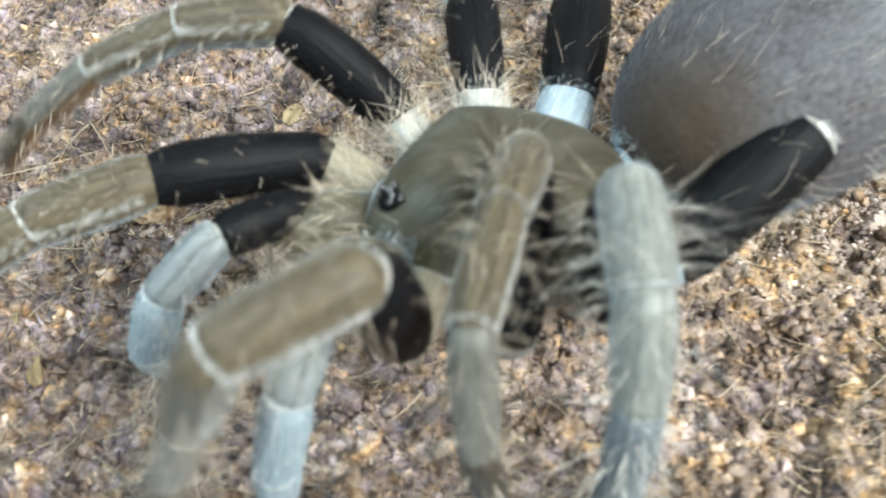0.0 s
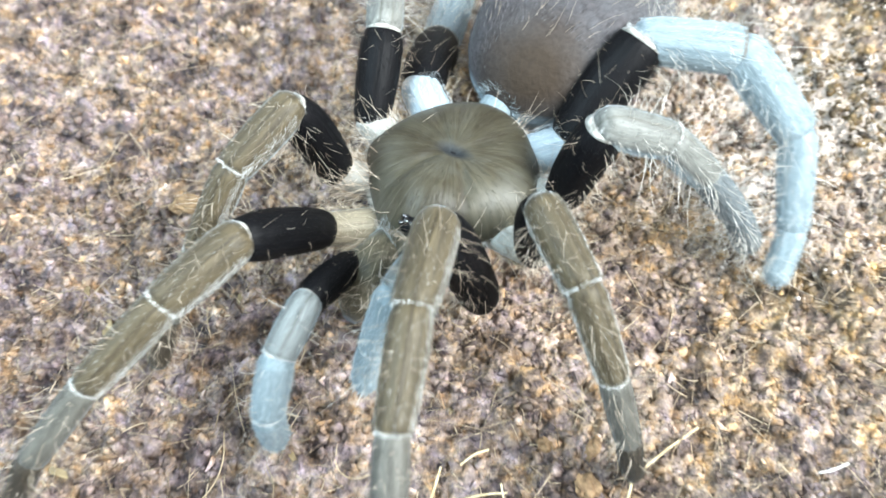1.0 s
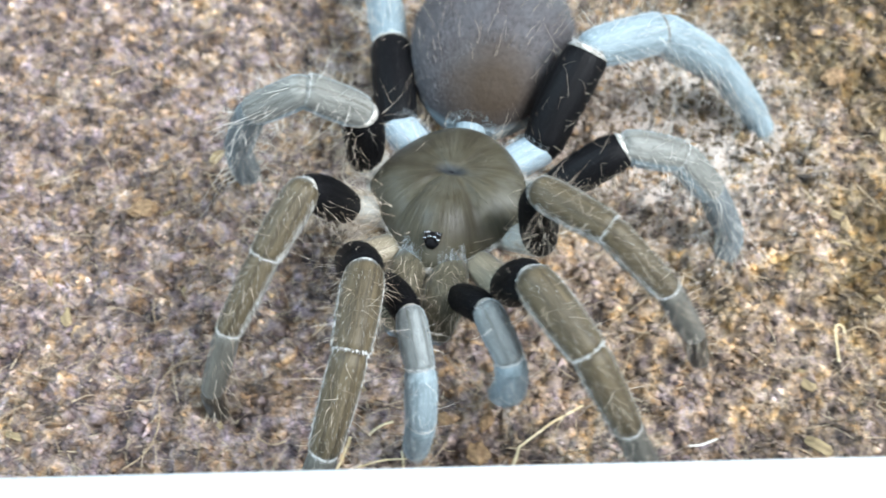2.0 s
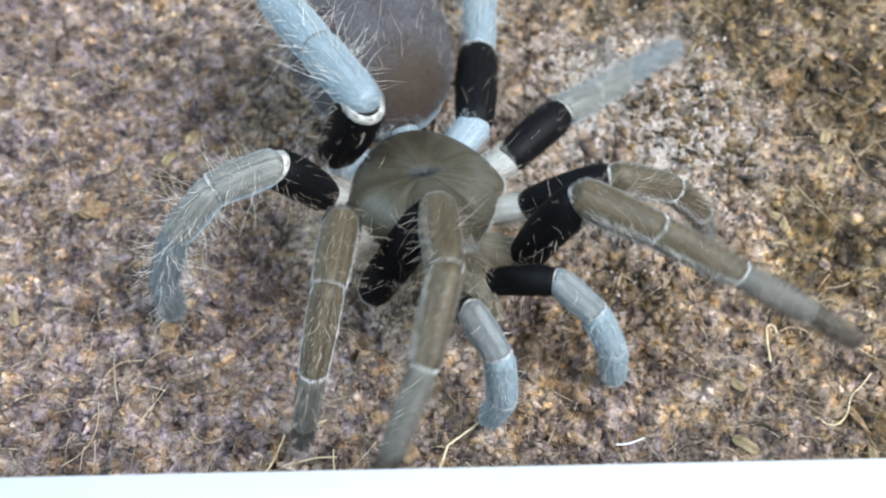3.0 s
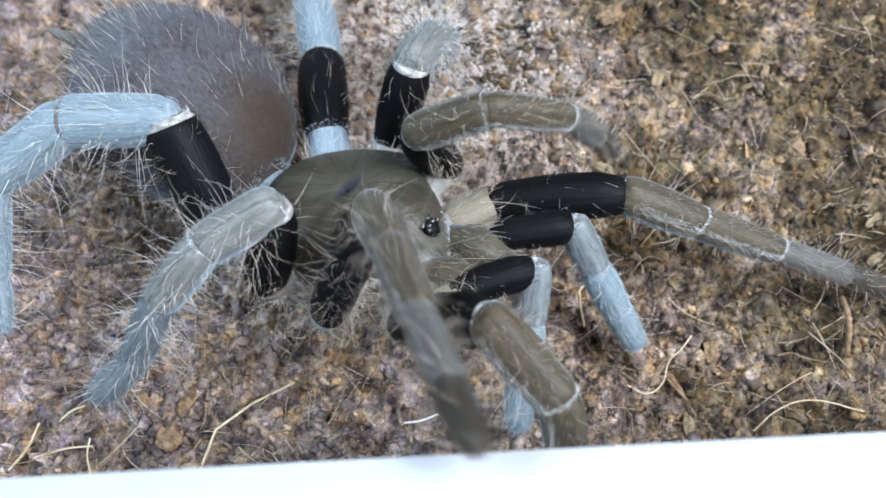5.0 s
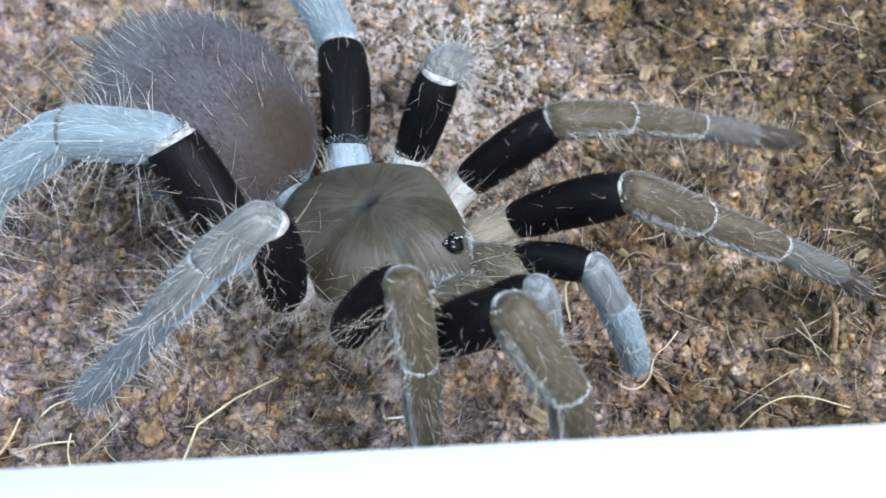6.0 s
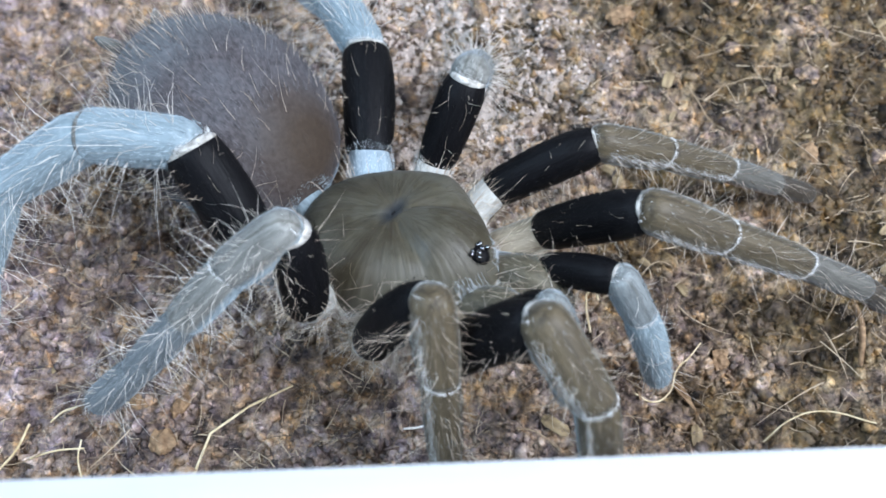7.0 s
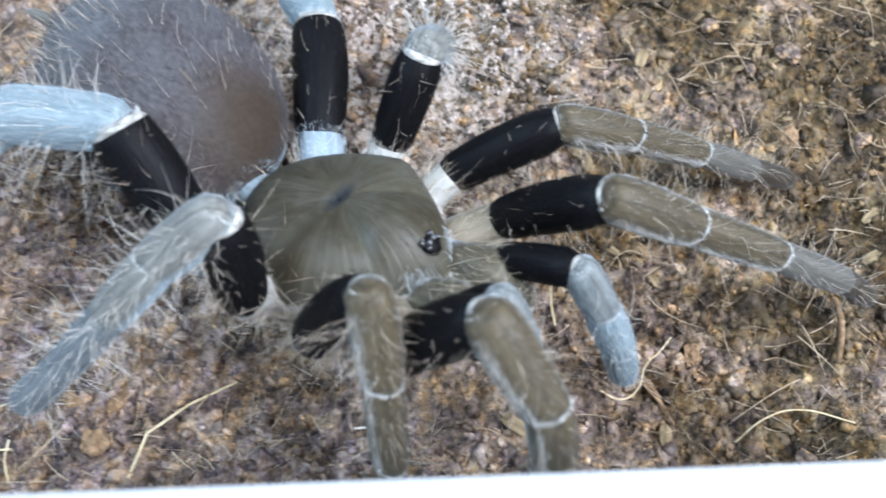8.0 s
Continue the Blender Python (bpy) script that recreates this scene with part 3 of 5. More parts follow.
def clumps():
    """Rounded crumbs large enough to pick up one by one."""
    rng = random.Random(77)
    for k in range(56):
        x, y = (rng.uniform(-0.105, -0.030), rng.uniform(-0.046, 0.03)) if k % 2 else (rng.uniform(0.012, 0.085), rng.uniform(-0.046, 0.05))
        a = rng.uniform(0.0008, 0.0019)
        lump("coir_clump", x, y, (a, a * rng.uniform(0.6, 1.0), a * rng.uniform(0.5, 0.8)), 10 + 1.37 * k, CLOD, "rounded crumbly brown coir clump on the soil", "soil clump", "coir clumps on the soil")


def wood_chip(x, y, long, wide, turn, tilt, seed):
    """A thin curved splinter of husk with ragged ends."""
    rng = random.Random(seed)
    bm = bmesh.new()
    rows = []
    for i in range(7):
        f = i / 6 - 0.5
        half = 0.5 * wide * (1 - (2 * f) ** 4 * 0.55) * rng.uniform(0.75, 1.1)
        lift = 0.12 * long * (1 - (2 * f) ** 2)
        rows.append([bm.verts.new((f * long, s * half, lift - 0.08 * wide * abs(s) + h)) for h in (0, -0.00022) for s in (-1, 0, 1)])
    for p, q in zip(rows, rows[1:]):
        for k in (0, 1):
            bm.faces.new((p[k], q[k], q[k + 1], p[k + 1]))
            bm.faces.new((p[k + 3], p[k + 4], q[k + 4], q[k + 3]))
        bm.faces.new((p[0], p[3], q[3], q[0]))
        bm.faces.new((p[2], q[2], q[5], p[5]))
    for p, way in ((rows[0], 1), (rows[-1], -1)):
        for k in (0, 1):
            bm.faces.new([p[k], p[k + 1], p[k + 4], p[k + 3]][::way])
    me = bpy.data.meshes.new("husk_chip")
    bm.to_mesh(me)
    bm.free()
    me.materials.append(HUSK)
    ob = new("husk_chip", me)
    ob.matrix_world = pose(x, y, float(heights(np.array([x]), np.array([y]))[0]) + 0.0002, tilt, 0, turn)
    return tagged(ob, "thin curved tan husk chip lying on the soil", "husk chip", group="husk chips on the soil")


def chips():
    rng = random.Random(91)
    for k in range(60):
        x, y = (rng.uniform(-0.105, -0.030), rng.uniform(-0.046, 0.03)) if k % 3 == 0 else (rng.uniform(0.010, 0.085), rng.uniform(-0.046, 0.045))
        long = rng.uniform(0.0014, 0.0042)
        wood_chip(x, y, long, long * rng.uniform(0.25, 0.6), rng.uniform(0, 360), rng.uniform(-25, 25), k)


clumps()
chips()

# ---- the tub ----


def box_mesh(name, x0, y0, z0, x1, y1, z1, bevel, material):
    bm = bmesh.new()
    bmesh.ops.create_cube(bm, size=1)
    for v in bm.verts:
        v.co = ((x0 + x1) / 2 + v.co.x * (x1 - x0), (y0 + y1) / 2 + v.co.y * (y1 - y0), (z0 + z1) / 2 + v.co.z * (z1 - z0))
    bmesh.ops.bevel(bm, geom=bm.edges, offset=bevel, segments=3, affect="EDGES")
    me = bpy.data.meshes.new(name)
    bm.to_mesh(me)
    bm.free()
    me.materials.append(material)
    me.polygons.foreach_set("use_smooth", [True] * len(me.polygons))
    return me


def tub():
    t = tagged(new("plastic_tub"), "shallow white plastic tub with a flat rim, holding soil", "tub")
    t.matrix_world = pose(0, -0.0543, 0, 0, 0, 1.5)
    part("floor_panel", box_mesh("floor_panel", -0.26, -0.015, -0.016, 0.25, 0.335, -0.013, 0.001, PLASTIC), t)
    part("front_wall", box_mesh("front_wall", -0.26, -0.006, -0.013, 0.25, -0.002, 0.036, 0.0012, PLASTIC), t)
    part("front_rim", box_mesh("front_rim", -0.26, -0.040, 0.036, 0.25, 0.0, 0.040, 0.0009, PLASTIC), t, "flat white plastic rim")
    part("back_wall", box_mesh("back_wall", -0.26, 0.331, -0.013, 0.25, 0.335, 0.040, 0.0012, PLASTIC), t)
    part("side_wall", box_mesh("side_wall", -0.26, -0.002, -0.013, -0.256, 0.331, 0.040, 0.0012, PLASTIC), t)
    part("side_wall", box_mesh("side_wall", 0.246, -0.002, -0.013, 0.25, 0.331, 0.040, 0.0012, PLASTIC), t)


tub()

# ---- the tarantula ----
MM = 0.001
SPIDER = tagged(new("tarantula"), "blue-grey and tan hairy tarantula with black thighs, walking on soil", "tarantula")


def shield_edge(a):
    """The outline of the back shield in mm at the angle a: rounded behind, blunt before."""
    c, q = math.cos(a), math.sin(a)
    n = 2.0 if c < 0 else 2.0 + 0.25 * c
    x = (12.7 if c > 0 else 14.0) * math.copysign(abs(c) ** (2 / n), c)
    y = 12.4 * math.copysign(abs(q) ** (2 / n), q)
    return x, y * (1 - 0.040 * max(x, 0) - 0.012 * max(-x, 0))


def shield(r, a):
    """A point of the back shield in mm; r: 0 in the middle to 1 at the edge."""
    x, y = shield_edge(a)
    x, y = x * r, y * r
    dome = 5.4 * max(0.0, 1 - r**3.4) ** 0.62
    head = 1.35 * math.exp(-(((x - 6.5) / 5.0) ** 2) - (y / 5.4) ** 2) * max(0, 1 - r**6)
    pit = -0.7 * math.exp(-(((x + 1.3) / 0.7) ** 2) - (y / 1.6) ** 2)
    b = math.atan2(y, x + 1.3)
    far = math.hypot(x + 1.3, y)
    groove = -0.22 * max(0, math.cos(b * 4 + math.pi)) ** 10 * min(1, far / 3.5) * (1 - r**2)
    neck = -0.55 * math.exp(-(((abs(y) - 1.2 - 0.52 * (x + 1.3)) / 0.9) ** 2)) * math.exp(-(((x - 4.0) / 4.0) ** 2))
    return x, y, 1.2 + dome + head + pit + groove + neck


def carapace():
    rings, sides = 34, 96
    verts, faces = [], []
    for i in range(rings + 1):
        f = math.sin(0.5 * math.pi * i / rings)
        for k in range(sides):
            x, y, z = shield(f, 2 * math.pi * (k + 0.5) / sides)
            verts.append((x * MM, y * MM, z * MM))
    last = rings * sides
    for k in range(sides):
        v = verts[last + k]
        verts.append((v[0] * 0.985, v[1] * 0.985, 0.1 * MM))
    for i in range(rings + 1):
        for k in range(sides):
            l = (k + 1) % sides
            faces.append((i * sides + k, (i + 1) * sides + k, (i + 1) * sides + l, i * sides + l))
    ob = part("carapace", mesh_of("carapace", verts, faces, CARAPACE), SPIDER, "olive-brown radially combed carapace")
    rng = np.random.default_rng(11)
    n = 4200
    r, a = np.sqrt(rng.random(n)) * 0.985, rng.uniform(0, 2 * math.pi, n)
    root = np.array([shield(p, q) for p, q in zip(r, a)])
    ahead = np.array([shield(min(p + 0.05, 1.0), q) for p, q in zip(r, a)])
    clear = np.hypot((root[:, 0] + 1.6) / 1.3, root[:, 1] / 2.4) > 1
    root, ahead, n = root[clear], ahead[clear], int(clear.sum())
    ways = ahead - root
    ways /= np.linalg.norm(ways, axis=1, keepdims=True) + 1e-9
    ways += rng.normal(0, 0.10, (n, 3)) + np.array([0, 0, 0.10])
    v, f = blades(root * MM, ways, rng.uniform(0.5, 1.3, n) * MM, 0.016 * MM, rng)
    part("short_hair", mesh_of("carapace_hair", v, f, FUZZ_OLIVE), ob, kind="stuff")
    n = 4200
    a = rng.uniform(0, 2 * math.pi, n)
    root = np.array([shield(0.995, q) for q in a])
    root[:, 2] = rng.uniform(0.4, 1.6, n)
    ways = np.stack([np.cos(a), np.sin(a), rng.uniform(-0.2, 0.4, n)], 1) + rng.normal(0, 0.3, (n, 3))
    v, f = blades(root * MM, ways, rng.uniform(0.4, 1.0, n) * MM, 0.026 * MM, rng)
    part("edge_fringe", mesh_of("edge_fringe", v, f, FUZZ_PALE), ob, "pale fringe of hair", kind="stuff")
    n = 420
    a = rng.uniform(0.15, 0.66, n) * np.where(rng.random(n) < 0.5, -1, 1)
    root = np.array([shield(0.90 + 0.09 * rng.random(), q) for q in a])
    ways = np.stack([0.40 + 0 * a, 0.5 * np.sin(a), rng.uniform(-1.1, -0.7, n)], 1) + rng.normal(0, 0.10, (n, 3))
    v, f = blades(root * MM, ways, rng.uniform(0.6, 1.5, n) * MM, 0.018 * MM, rng)
    part("clypeus_hair", mesh_of("clypeus_hair", v, f, FUZZ_WHITE), ob, "whitish hair below the eyes", kind="stuff")
    n = 46
    a = rng.uniform(0, 2 * math.pi, n)
    root = np.array([shield(q, p) for p, q in zip(a, rng.uniform(0.85, 1.0, n))])
    ways = np.stack([np.cos(a), np.sin(a), rng.uniform(0.5, 1.5, n)], 1)
    v, f = strands(root * MM, ways, rng.uniform(2, 5, n) * MM, rng.normal(0, 0.25, (n, 3)), np.full(n, 0.045 * MM), rng)
    part("long_setae", mesh_of("carapace_setae", v, f, SETA), ob, kind="stuff")
    zf = shield(0.1, math.pi)[2]
    v, f = tube([(-2.0 * MM, 0, (zf - 0.45) * MM, 0.3 * MM, 0.2 * MM), (-1.7 * MM, 0, (zf - 0.2) * MM, 0.95 * MM, 0.3 * MM), (-1.3 * MM, 0, (zf - 0.2) * MM, 1.25 * MM, 0.3 * MM), (-1.0 * MM, 0, (zf - 0.45) * MM, 0.5 * MM, 0.2 * MM)], 12)
    part("fovea", mesh_of("fovea", v, f, BLACK), ob, "dark slit in the middle of the carapace")
    # eye mound with eight lenses
    ex = 10.3
    top = shield(ex / 12.7, 0.0)[2] + 0.25
    v, f = tube([((ex - 1.5) * MM, 0, (top - 0.6) * MM, 0.5 * MM, 0.3 * MM), ((ex - 0.9) * MM, 0, (top - 0.35) * MM, 1.0 * MM, 0.6 * MM), (ex * MM, 0, (top - 0.25) * MM, 1.2 * MM, 0.75 * MM), ((ex + 0.9) * MM, 0, (top - 0.6) * MM, 1.0 * MM, 0.6 * MM), ((ex + 1.3) * MM, 0, (top - 0.9) * MM, 0.5 * MM, 0.3 * MM)], 14)
    mound = part("eye_mound", mesh_of("eye_mound", v, f, BLACK), ob)
    for dx, dy, r in ((0.35, 0.48, 0.46), (0.35, -0.48, 0.46), (0.8, 1.15, 0.42), (0.8, -1.15, 0.42), (-0.4, 1.2, 0.40), (-0.4, -1.2, 0.40), (-0.55, 0.68, 0.30), (-0.55, -0.68, 0.30)):
        bm = bmesh.new()
        r, dx, dy = 0.86 * r, 0.8 * dx, 0.8 * dy
        bmesh.ops.create_uvsphere(bm, u_segments=12, v_segments=8, radius=r * MM)
        bmesh.ops.translate(bm, verts=bm.verts, vec=((ex + dx) * MM, dy * MM, (top + 0.36 - 0.12 * dy * dy - 0.10 * dx) * MM))
        me = bpy.data.meshes.new("eye")
        bm.to_mesh(me)
        bm.free()
        me.materials.append(GLOSS)
        me.polygons.foreach_set("use_smooth", [True] * len(me.polygons))
        part("eye", me, ob)
    # belly plate
    v, f = tube([(-11 * MM, 0, -1.2 * MM, 3 * MM, 1.5 * MM), (-8 * MM, 0, -1.6 * MM, 7 * MM, 2.4 * MM), (0, 0, -1.8 * MM, 8.5 * MM, 2.9 * MM), (8 * MM, 0, -1.6 * MM, 7 * MM, 2.4 * MM), (11.5 * MM, 0, -1.0 * MM, 4 * MM, 1.5 * MM)], 24)
    part("sternum", mesh_of("sternum", v, f, DARK_GREY), SPIDER)


def chelicerae():
    rng = np.random.default_rng(17)
    for s in (1, -1):
        y = 3.0 * s * MM
        v, f = tube([(9 * MM, y, 0.0 * MM, 2.0 * MM, 1.6 * MM), (12 * MM, y, 0.2 * MM, 2.6 * MM, 2.4 * MM), (15 * MM, y, 0.6 * MM, 3.0 * MM, 3.2 * MM), (18 * MM, y, -0.2 * MM, 2.8 * MM, 3.1 * MM), (20.5 * MM, y, -2.0 * MM, 2.1 * MM, 2.4 * MM), (21.4 * MM, y, -3.0 * MM, 1.1 * MM, 1.3 * MM)], 20)
        ob = part("chelicera", mesh_of("chelicera", v, f, HEAD), SPIDER, "tan hairy chelicera")
        v, f = tube([(0, 0, 0, 0.75 * MM, 0.75 * MM), (2 * MM, 0, -0.1 * MM, 0.6 * MM, 0.6 * MM), (4 * MM, 0, -0.6 * MM, 0.4 * MM, 0.4 * MM), (5.5 * MM, 0, -1.5 * MM, 0.1 * MM, 0.1 * MM)], 10)
        fang = part("fang", mesh_of("fang", v, f, FANG), ob, "dark curved fang")
        fang.matrix_basis = Matrix.Translation((20.6 * MM, y, -3.6 * MM)) @ pose(0, 0, 0, 0, 120, 0)
        n = 1500
        t, a = rng.random(n), rng.uniform(-0.6, math.pi + 0.6, n)
        x = 12.5 + 8.5 * t
        zc = np.interp(x, [9, 12, 15, 18, 20.5, 21.4], [0.0, 0.2, 0.6, -0.2, -2.0, -3.0])
        rad = np.interp(x, [9, 12, 15, 18, 20.5, 21.4], [1.8, 2.5, 3.1, 2.95, 2.2, 1.2])
        roots = np.stack([x, y / MM + rad * np.cos(a), zc + rad * 1.1 * np.sin(a)], 1) * MM
        ways = np.stack([1.0 + 0 * a, 0.28 * np.cos(a), 0.28 * np.sin(a) - 0.35], 1) + rng.normal(0, 0.12, (n, 3))
        v, f = blades(roots, ways, rng.uniform(0.35, 0.8, n) * MM, 0.026 * MM, rng)
        m = rng.integers(0, n, 90)
        w, q = strands(roots[m], ways[m] + rng.normal(0, 0.35, (90, 3)) + (0, 0, 0.5), rng.uniform(1.5, 3.8, 90) * MM, rng.normal(0, 0.2, (90, 3)), np.full(90, 0.036 * MM), rng)
        part("bristles", mesh_of("bristles", w, q, SETA), ob, kind="stuff")
        part("short_hair", mesh_of("chelicera_hair", v, f, FUZZ_TAUPE), ob, kind="stuff")


ABDOMEN_RINGS = [(0.2, 1.27, 1.24), (-0.6, 3.82, 3.09), (-2.5, 7.21, 5.77), (-5.5, 9.96, 7.93), (-9.5, 11.98, 9.48), (-14, 13.04, 10.3), (-18.5, 13.36, 10.51), (-23, 12.61, 9.99), (-27, 10.92, 8.76), (-30.5, 8.27, 6.8), (-33, 5.3, 4.53), (-34.4, 2.54, 2.27)]


def abdomen():
    st = []
    xs = [r[0] for r in ABDOMEN_RINGS]
    for x in np.linspace(0.2, -34.4, 40):
        ry = np.interp(-x, [-v for v in xs], [r[1] for r in ABDOMEN_RINGS])
        rz = np.interp(-x, [-v for v in xs], [r[2] for r in ABDOMEN_RINGS])
        st.append((x * MM, 0, (1.5 + 0.11 * min(-x, 18)) * MM, ry * MM, rz * MM))
    v, f = tube(st, 48)
    ob = part("abdomen", mesh_of("abdomen", v, [tuple(reversed(q)) for q in f], ABDOMEN), SPIDER, "grey-brown velvety abdomen with a worn brown patch")
    rng = np.random.default_rng(23)

    def skin(n, low, high):
        x = rng.uniform(low, high, n)
        a = rng.uniform(-0.5, math.pi + 0.5, n)
        ry = np.interp(-x, [-v for v in xs], [r[1] for r in ABDOMEN_RINGS])
        rz = np.interp(-x, [-v for v in xs], [r[2] for r in ABDOMEN_RINGS])
        zc = 1.5 + 0.11 * np.minimum(-x, 18)
        root = np.stack([x, ry * np.cos(a), zc + rz * np.sin(a)], 1)
        out = np.stack([-0.9 + 0 * a, 0.8 * np.cos(a), 0.8 * np.sin(a)], 1)
        out[:, 0] -= np.clip((-x - 18) / 12, 0, 1)
        return root, out

    root, out = skin(9000, -33.5, -1)
    keep = np.linalg.norm(root - np.array([-2.8, 3.2, 7.5]), axis=1) > 7.2
    root, out = root[keep], out[keep]
    v, f = blades(root * MM, out + rng.normal(0, 0.2, root.shape), rng.uniform(0.6, 1.5, len(root)) * MM, 0.032 * MM, rng)
    part("short_hair", mesh_of("abdomen_hair", v, f, hair_mat("abdomen_fuzz", (0.030, 0.027, 0.028), (0.148, 0.140, 0.147))), ob, kind="stuff")
    root, out = skin(190, -34, -6)
    more, out2 = skin(280, -34, -22)
    root, out = np.concatenate([root, more]), np.concatenate([out, out2])
    n = len(root)
    v, f = strands(root * MM, out + rng.normal(0, 0.22, (n, 3)), rng.uniform(1.8, 4.8, n) * MM, rng.normal(0, 0.26, (n, 3)), rng.uniform(0.020, 0.034, n) * MM, rng, 3)
    part("long_setae", mesh_of("abdomen_setae", v, f, SETA), ob, "pale bristling setae", kind="stuff")
    for s in (1, -1):
        v, f = tube([(0, 0, 0, 1.1 * MM, 1.1 * MM), (-2 * MM, 0, 0, 1.15 * MM, 1.1 * MM), (-4 * MM, 0.4 * s * MM, 0.1 * MM, 0.95 * MM, 0.95 * MM), (-6 * MM, 1.0 * s * MM, 0.4 * MM, 0.7 * MM, 0.7 * MM), (-6.8 * MM, 1.2 * s * MM, 0.5 * MM, 0.25 * MM, 0.25 * MM)], 12)
        sp = part("spinneret", mesh_of("spinneret", v, [tuple(reversed(q)) for q in f], DARK_GREY), ob, "grey finger-like spinneret")
        sp.matrix_basis = pose(-33 * MM, 2.0 * s * MM, 3.0 * MM, 0, 6, -14 * s)
    root, out = skin(260, -0.6, -0.1)
    v, f = blades(root * MM, out * (-0.4, 1, 1) + rng.normal(0, 0.25, root.shape), rng.uniform(0.4, 1.0, len(root)) * MM, 0.024 * MM, rng)
    part("front_fringe", mesh_of("front_fringe", v, f, FUZZ_BLUE), ob, "bluish white fringe", kind="stuff")
    # pale front edge at the waist
    v, f = tube([(1.8 * MM, 0, 0.6 * MM, 2.2 * MM, 1.6 * MM), (0.6 * MM, 0, 0.9 * MM, 2.5 * MM, 1.9 * MM), (-1.2 * MM, 0, 1.4 * MM, 2.2 * MM, 1.8 * MM)], 16)
    part("waist", mesh_of("waist", v, [tuple(reversed(q)) for q in f], BLUE), ob, "pale blue-grey waist")
    return ob


carapace()
chelicerae()
ABDOMEN_PART = abdomen()

BODY = [  # seconds, millimetres, heading, nose up, lean, abdomen's turn and lift
    (0, -50.82, -2.86, 14.89, -157.7, 3.0, 1.2, 5.8, -12.3),
    (0.2, -50.2, -2.6, 14.9, -153.4, 3.4, 1.0, 0.5, -11.0),
    (0.5, -46.47, -1.06, 12.96, -134.8, 2.0, 2.1, -20.9, -5.4),
    (1, -50.79, 0.44, 12.98, -118.3, -2.6, 0.5, -14.2, 1.3),
    (1.5, -46.93, -0.31, 12.40, -115.2, -1.0, 0.4, -0.0, -0.5),
    (2.8, -26.53, -3.41, 12.87, -77.6, -1.8, 0.2, 0.2, -3.4),
    (3, -31.89, -1.66, 12.90, -74.4, -1.1, 0.2, 5.8, -6.9),
    (3.2, -29.12, -3.07, 13.21, -63.4, 1.2, 0.1, 1.0, -12.3),
    (3.5, -26.55, -4.77, 13.75, -48.6, 3.2, -3.2, -11.3, -14.0),
    (4, -19.14, -9.31, 15.23, -41.3, 4.1, -3.5, -5.9, -14.9),
    (4.5, -13.50, -11.69, 14.48, -39.0, 7.6, -3.4, -4.7, -14.7),
    (4.7, -13.57, -11.57, 13.86, -34.6, 3.6, -4.3, -7.9, -10.6),
    (5, -8.99, -13.03, 13.46, -30.7, 5.3, -5.8, -10.6, -11.6),
    (5.2, -7.86, -13.66, 13.35, -30.2, 4.5, -5.9, -8.6, -11.7),
    (6.3, -3.77, -16.70, 13.19, -31.4, 5.3, -6.9, -12.8, -10.3),
]
LENGTH_ONE = (17.2, 10.6, 12.5, 11.3, 8.2)
LEFT_ONE = [
    (0, 9.8, 13.9, 69.6, 83, 65.8, -0.9, 0),
    (0.2, 21, 16, 60.4, 126.5, 62.8, 15.1, 7.5),
    (0.5, 14.6, 3.1, 59.1, 110.8, 51.7, 44.6, 21.4),
    (1, 13.7, -15.6, 83.8, 84.6, 15.4, 17.1, 10.9),
    (1.5, 35.3, -13.8, 69.4, 72.6, 48.7, 9.9, 10.3),
    (2.8, 56.5, -5, 51.2, 85.6, 10.4, 0.2, 6.6),
    (3, 56, 2, 66.7, 82.8, 5, 0, 6.7),
    (3.2, 46, -4.4, 78.7, 78.3, 4, 7.3, 9.2),
    (3.5, 48.6, -17.4, 79.1, 78.3, -0.8, -0.6, -0.2),
    (4, 39.4, -28.4, 54.1, 61.1, -0.2, 10.8, 12.6),
    (4.5, 25.9, -23.8, 12.5, 40.9, -1.2, 7.1, 33.8),
    (4.7, 23.4, -17, 16.3, 37, 0.1, 9.5, 28.8),
    (5, 27.8, 6.4, 4, 29.3, -1.2, -0.4, 1.7),
    (5.2, 28.6, 6.5, 7.3, 34.4, -1.9, -1.5, -0.3),
    (6.3, 19.5, -26.9, 46.1, 78.9, -0.1, 3.2, 17),
]
RIGHT_ONE = [
    (0, 1.8, -3.2, 8.3, 17.9, 14.9, 13, 11.2),
    (0.5, -10.8, -2.7, 17.9, 30.7, 7.1, 14.2, 12.2),
    (1, -18.4, 7.4, 44.7, 55.5, 13.5, 11.9, 19),
    (1.5, 22.2, 19.9, 39.5, 39.3, 30.8, 19.1, 14.5),
    (2.8, -17.3, 15.8, 88.2, 97, 38.4, 14.7, 11.6),
    (3, -12.6, 34, 101.8, 95.8, 34.3, 14.9, 11.9),
    (3.2, -16.7, 33.9, 114.8, 78.1, 22.4, 16.6, 13.9),
    (3.5, -3.3, 39.6, 104, 81.4, 16.7, 0.1, -0.6),
    (4, 16.6, -6.6, 45, 86.7, 10.1, 7.5, 17.3),
    (4.5, 0.5, -5.3, 32.1, 72.7, 32.1, -1.3, -0.7),
    (4.7, -6.5, -3.5, 38.8, 62.2, 50.4, -1.1, -0.6),
    (5, -12, 0.2, 41.1, 71.4, 50, -1.4, -1),
    (5.2, -12.9, -0.2, 44.1, 75, 49.5, -1.8, -1.1),
    (6.3, -5.2, 1.2, 51.6, 100.6, 30.4, -2, -1),
]
LENGTH_TWO = (15.2, 10.0, 11.5, 10.2, 8.0)
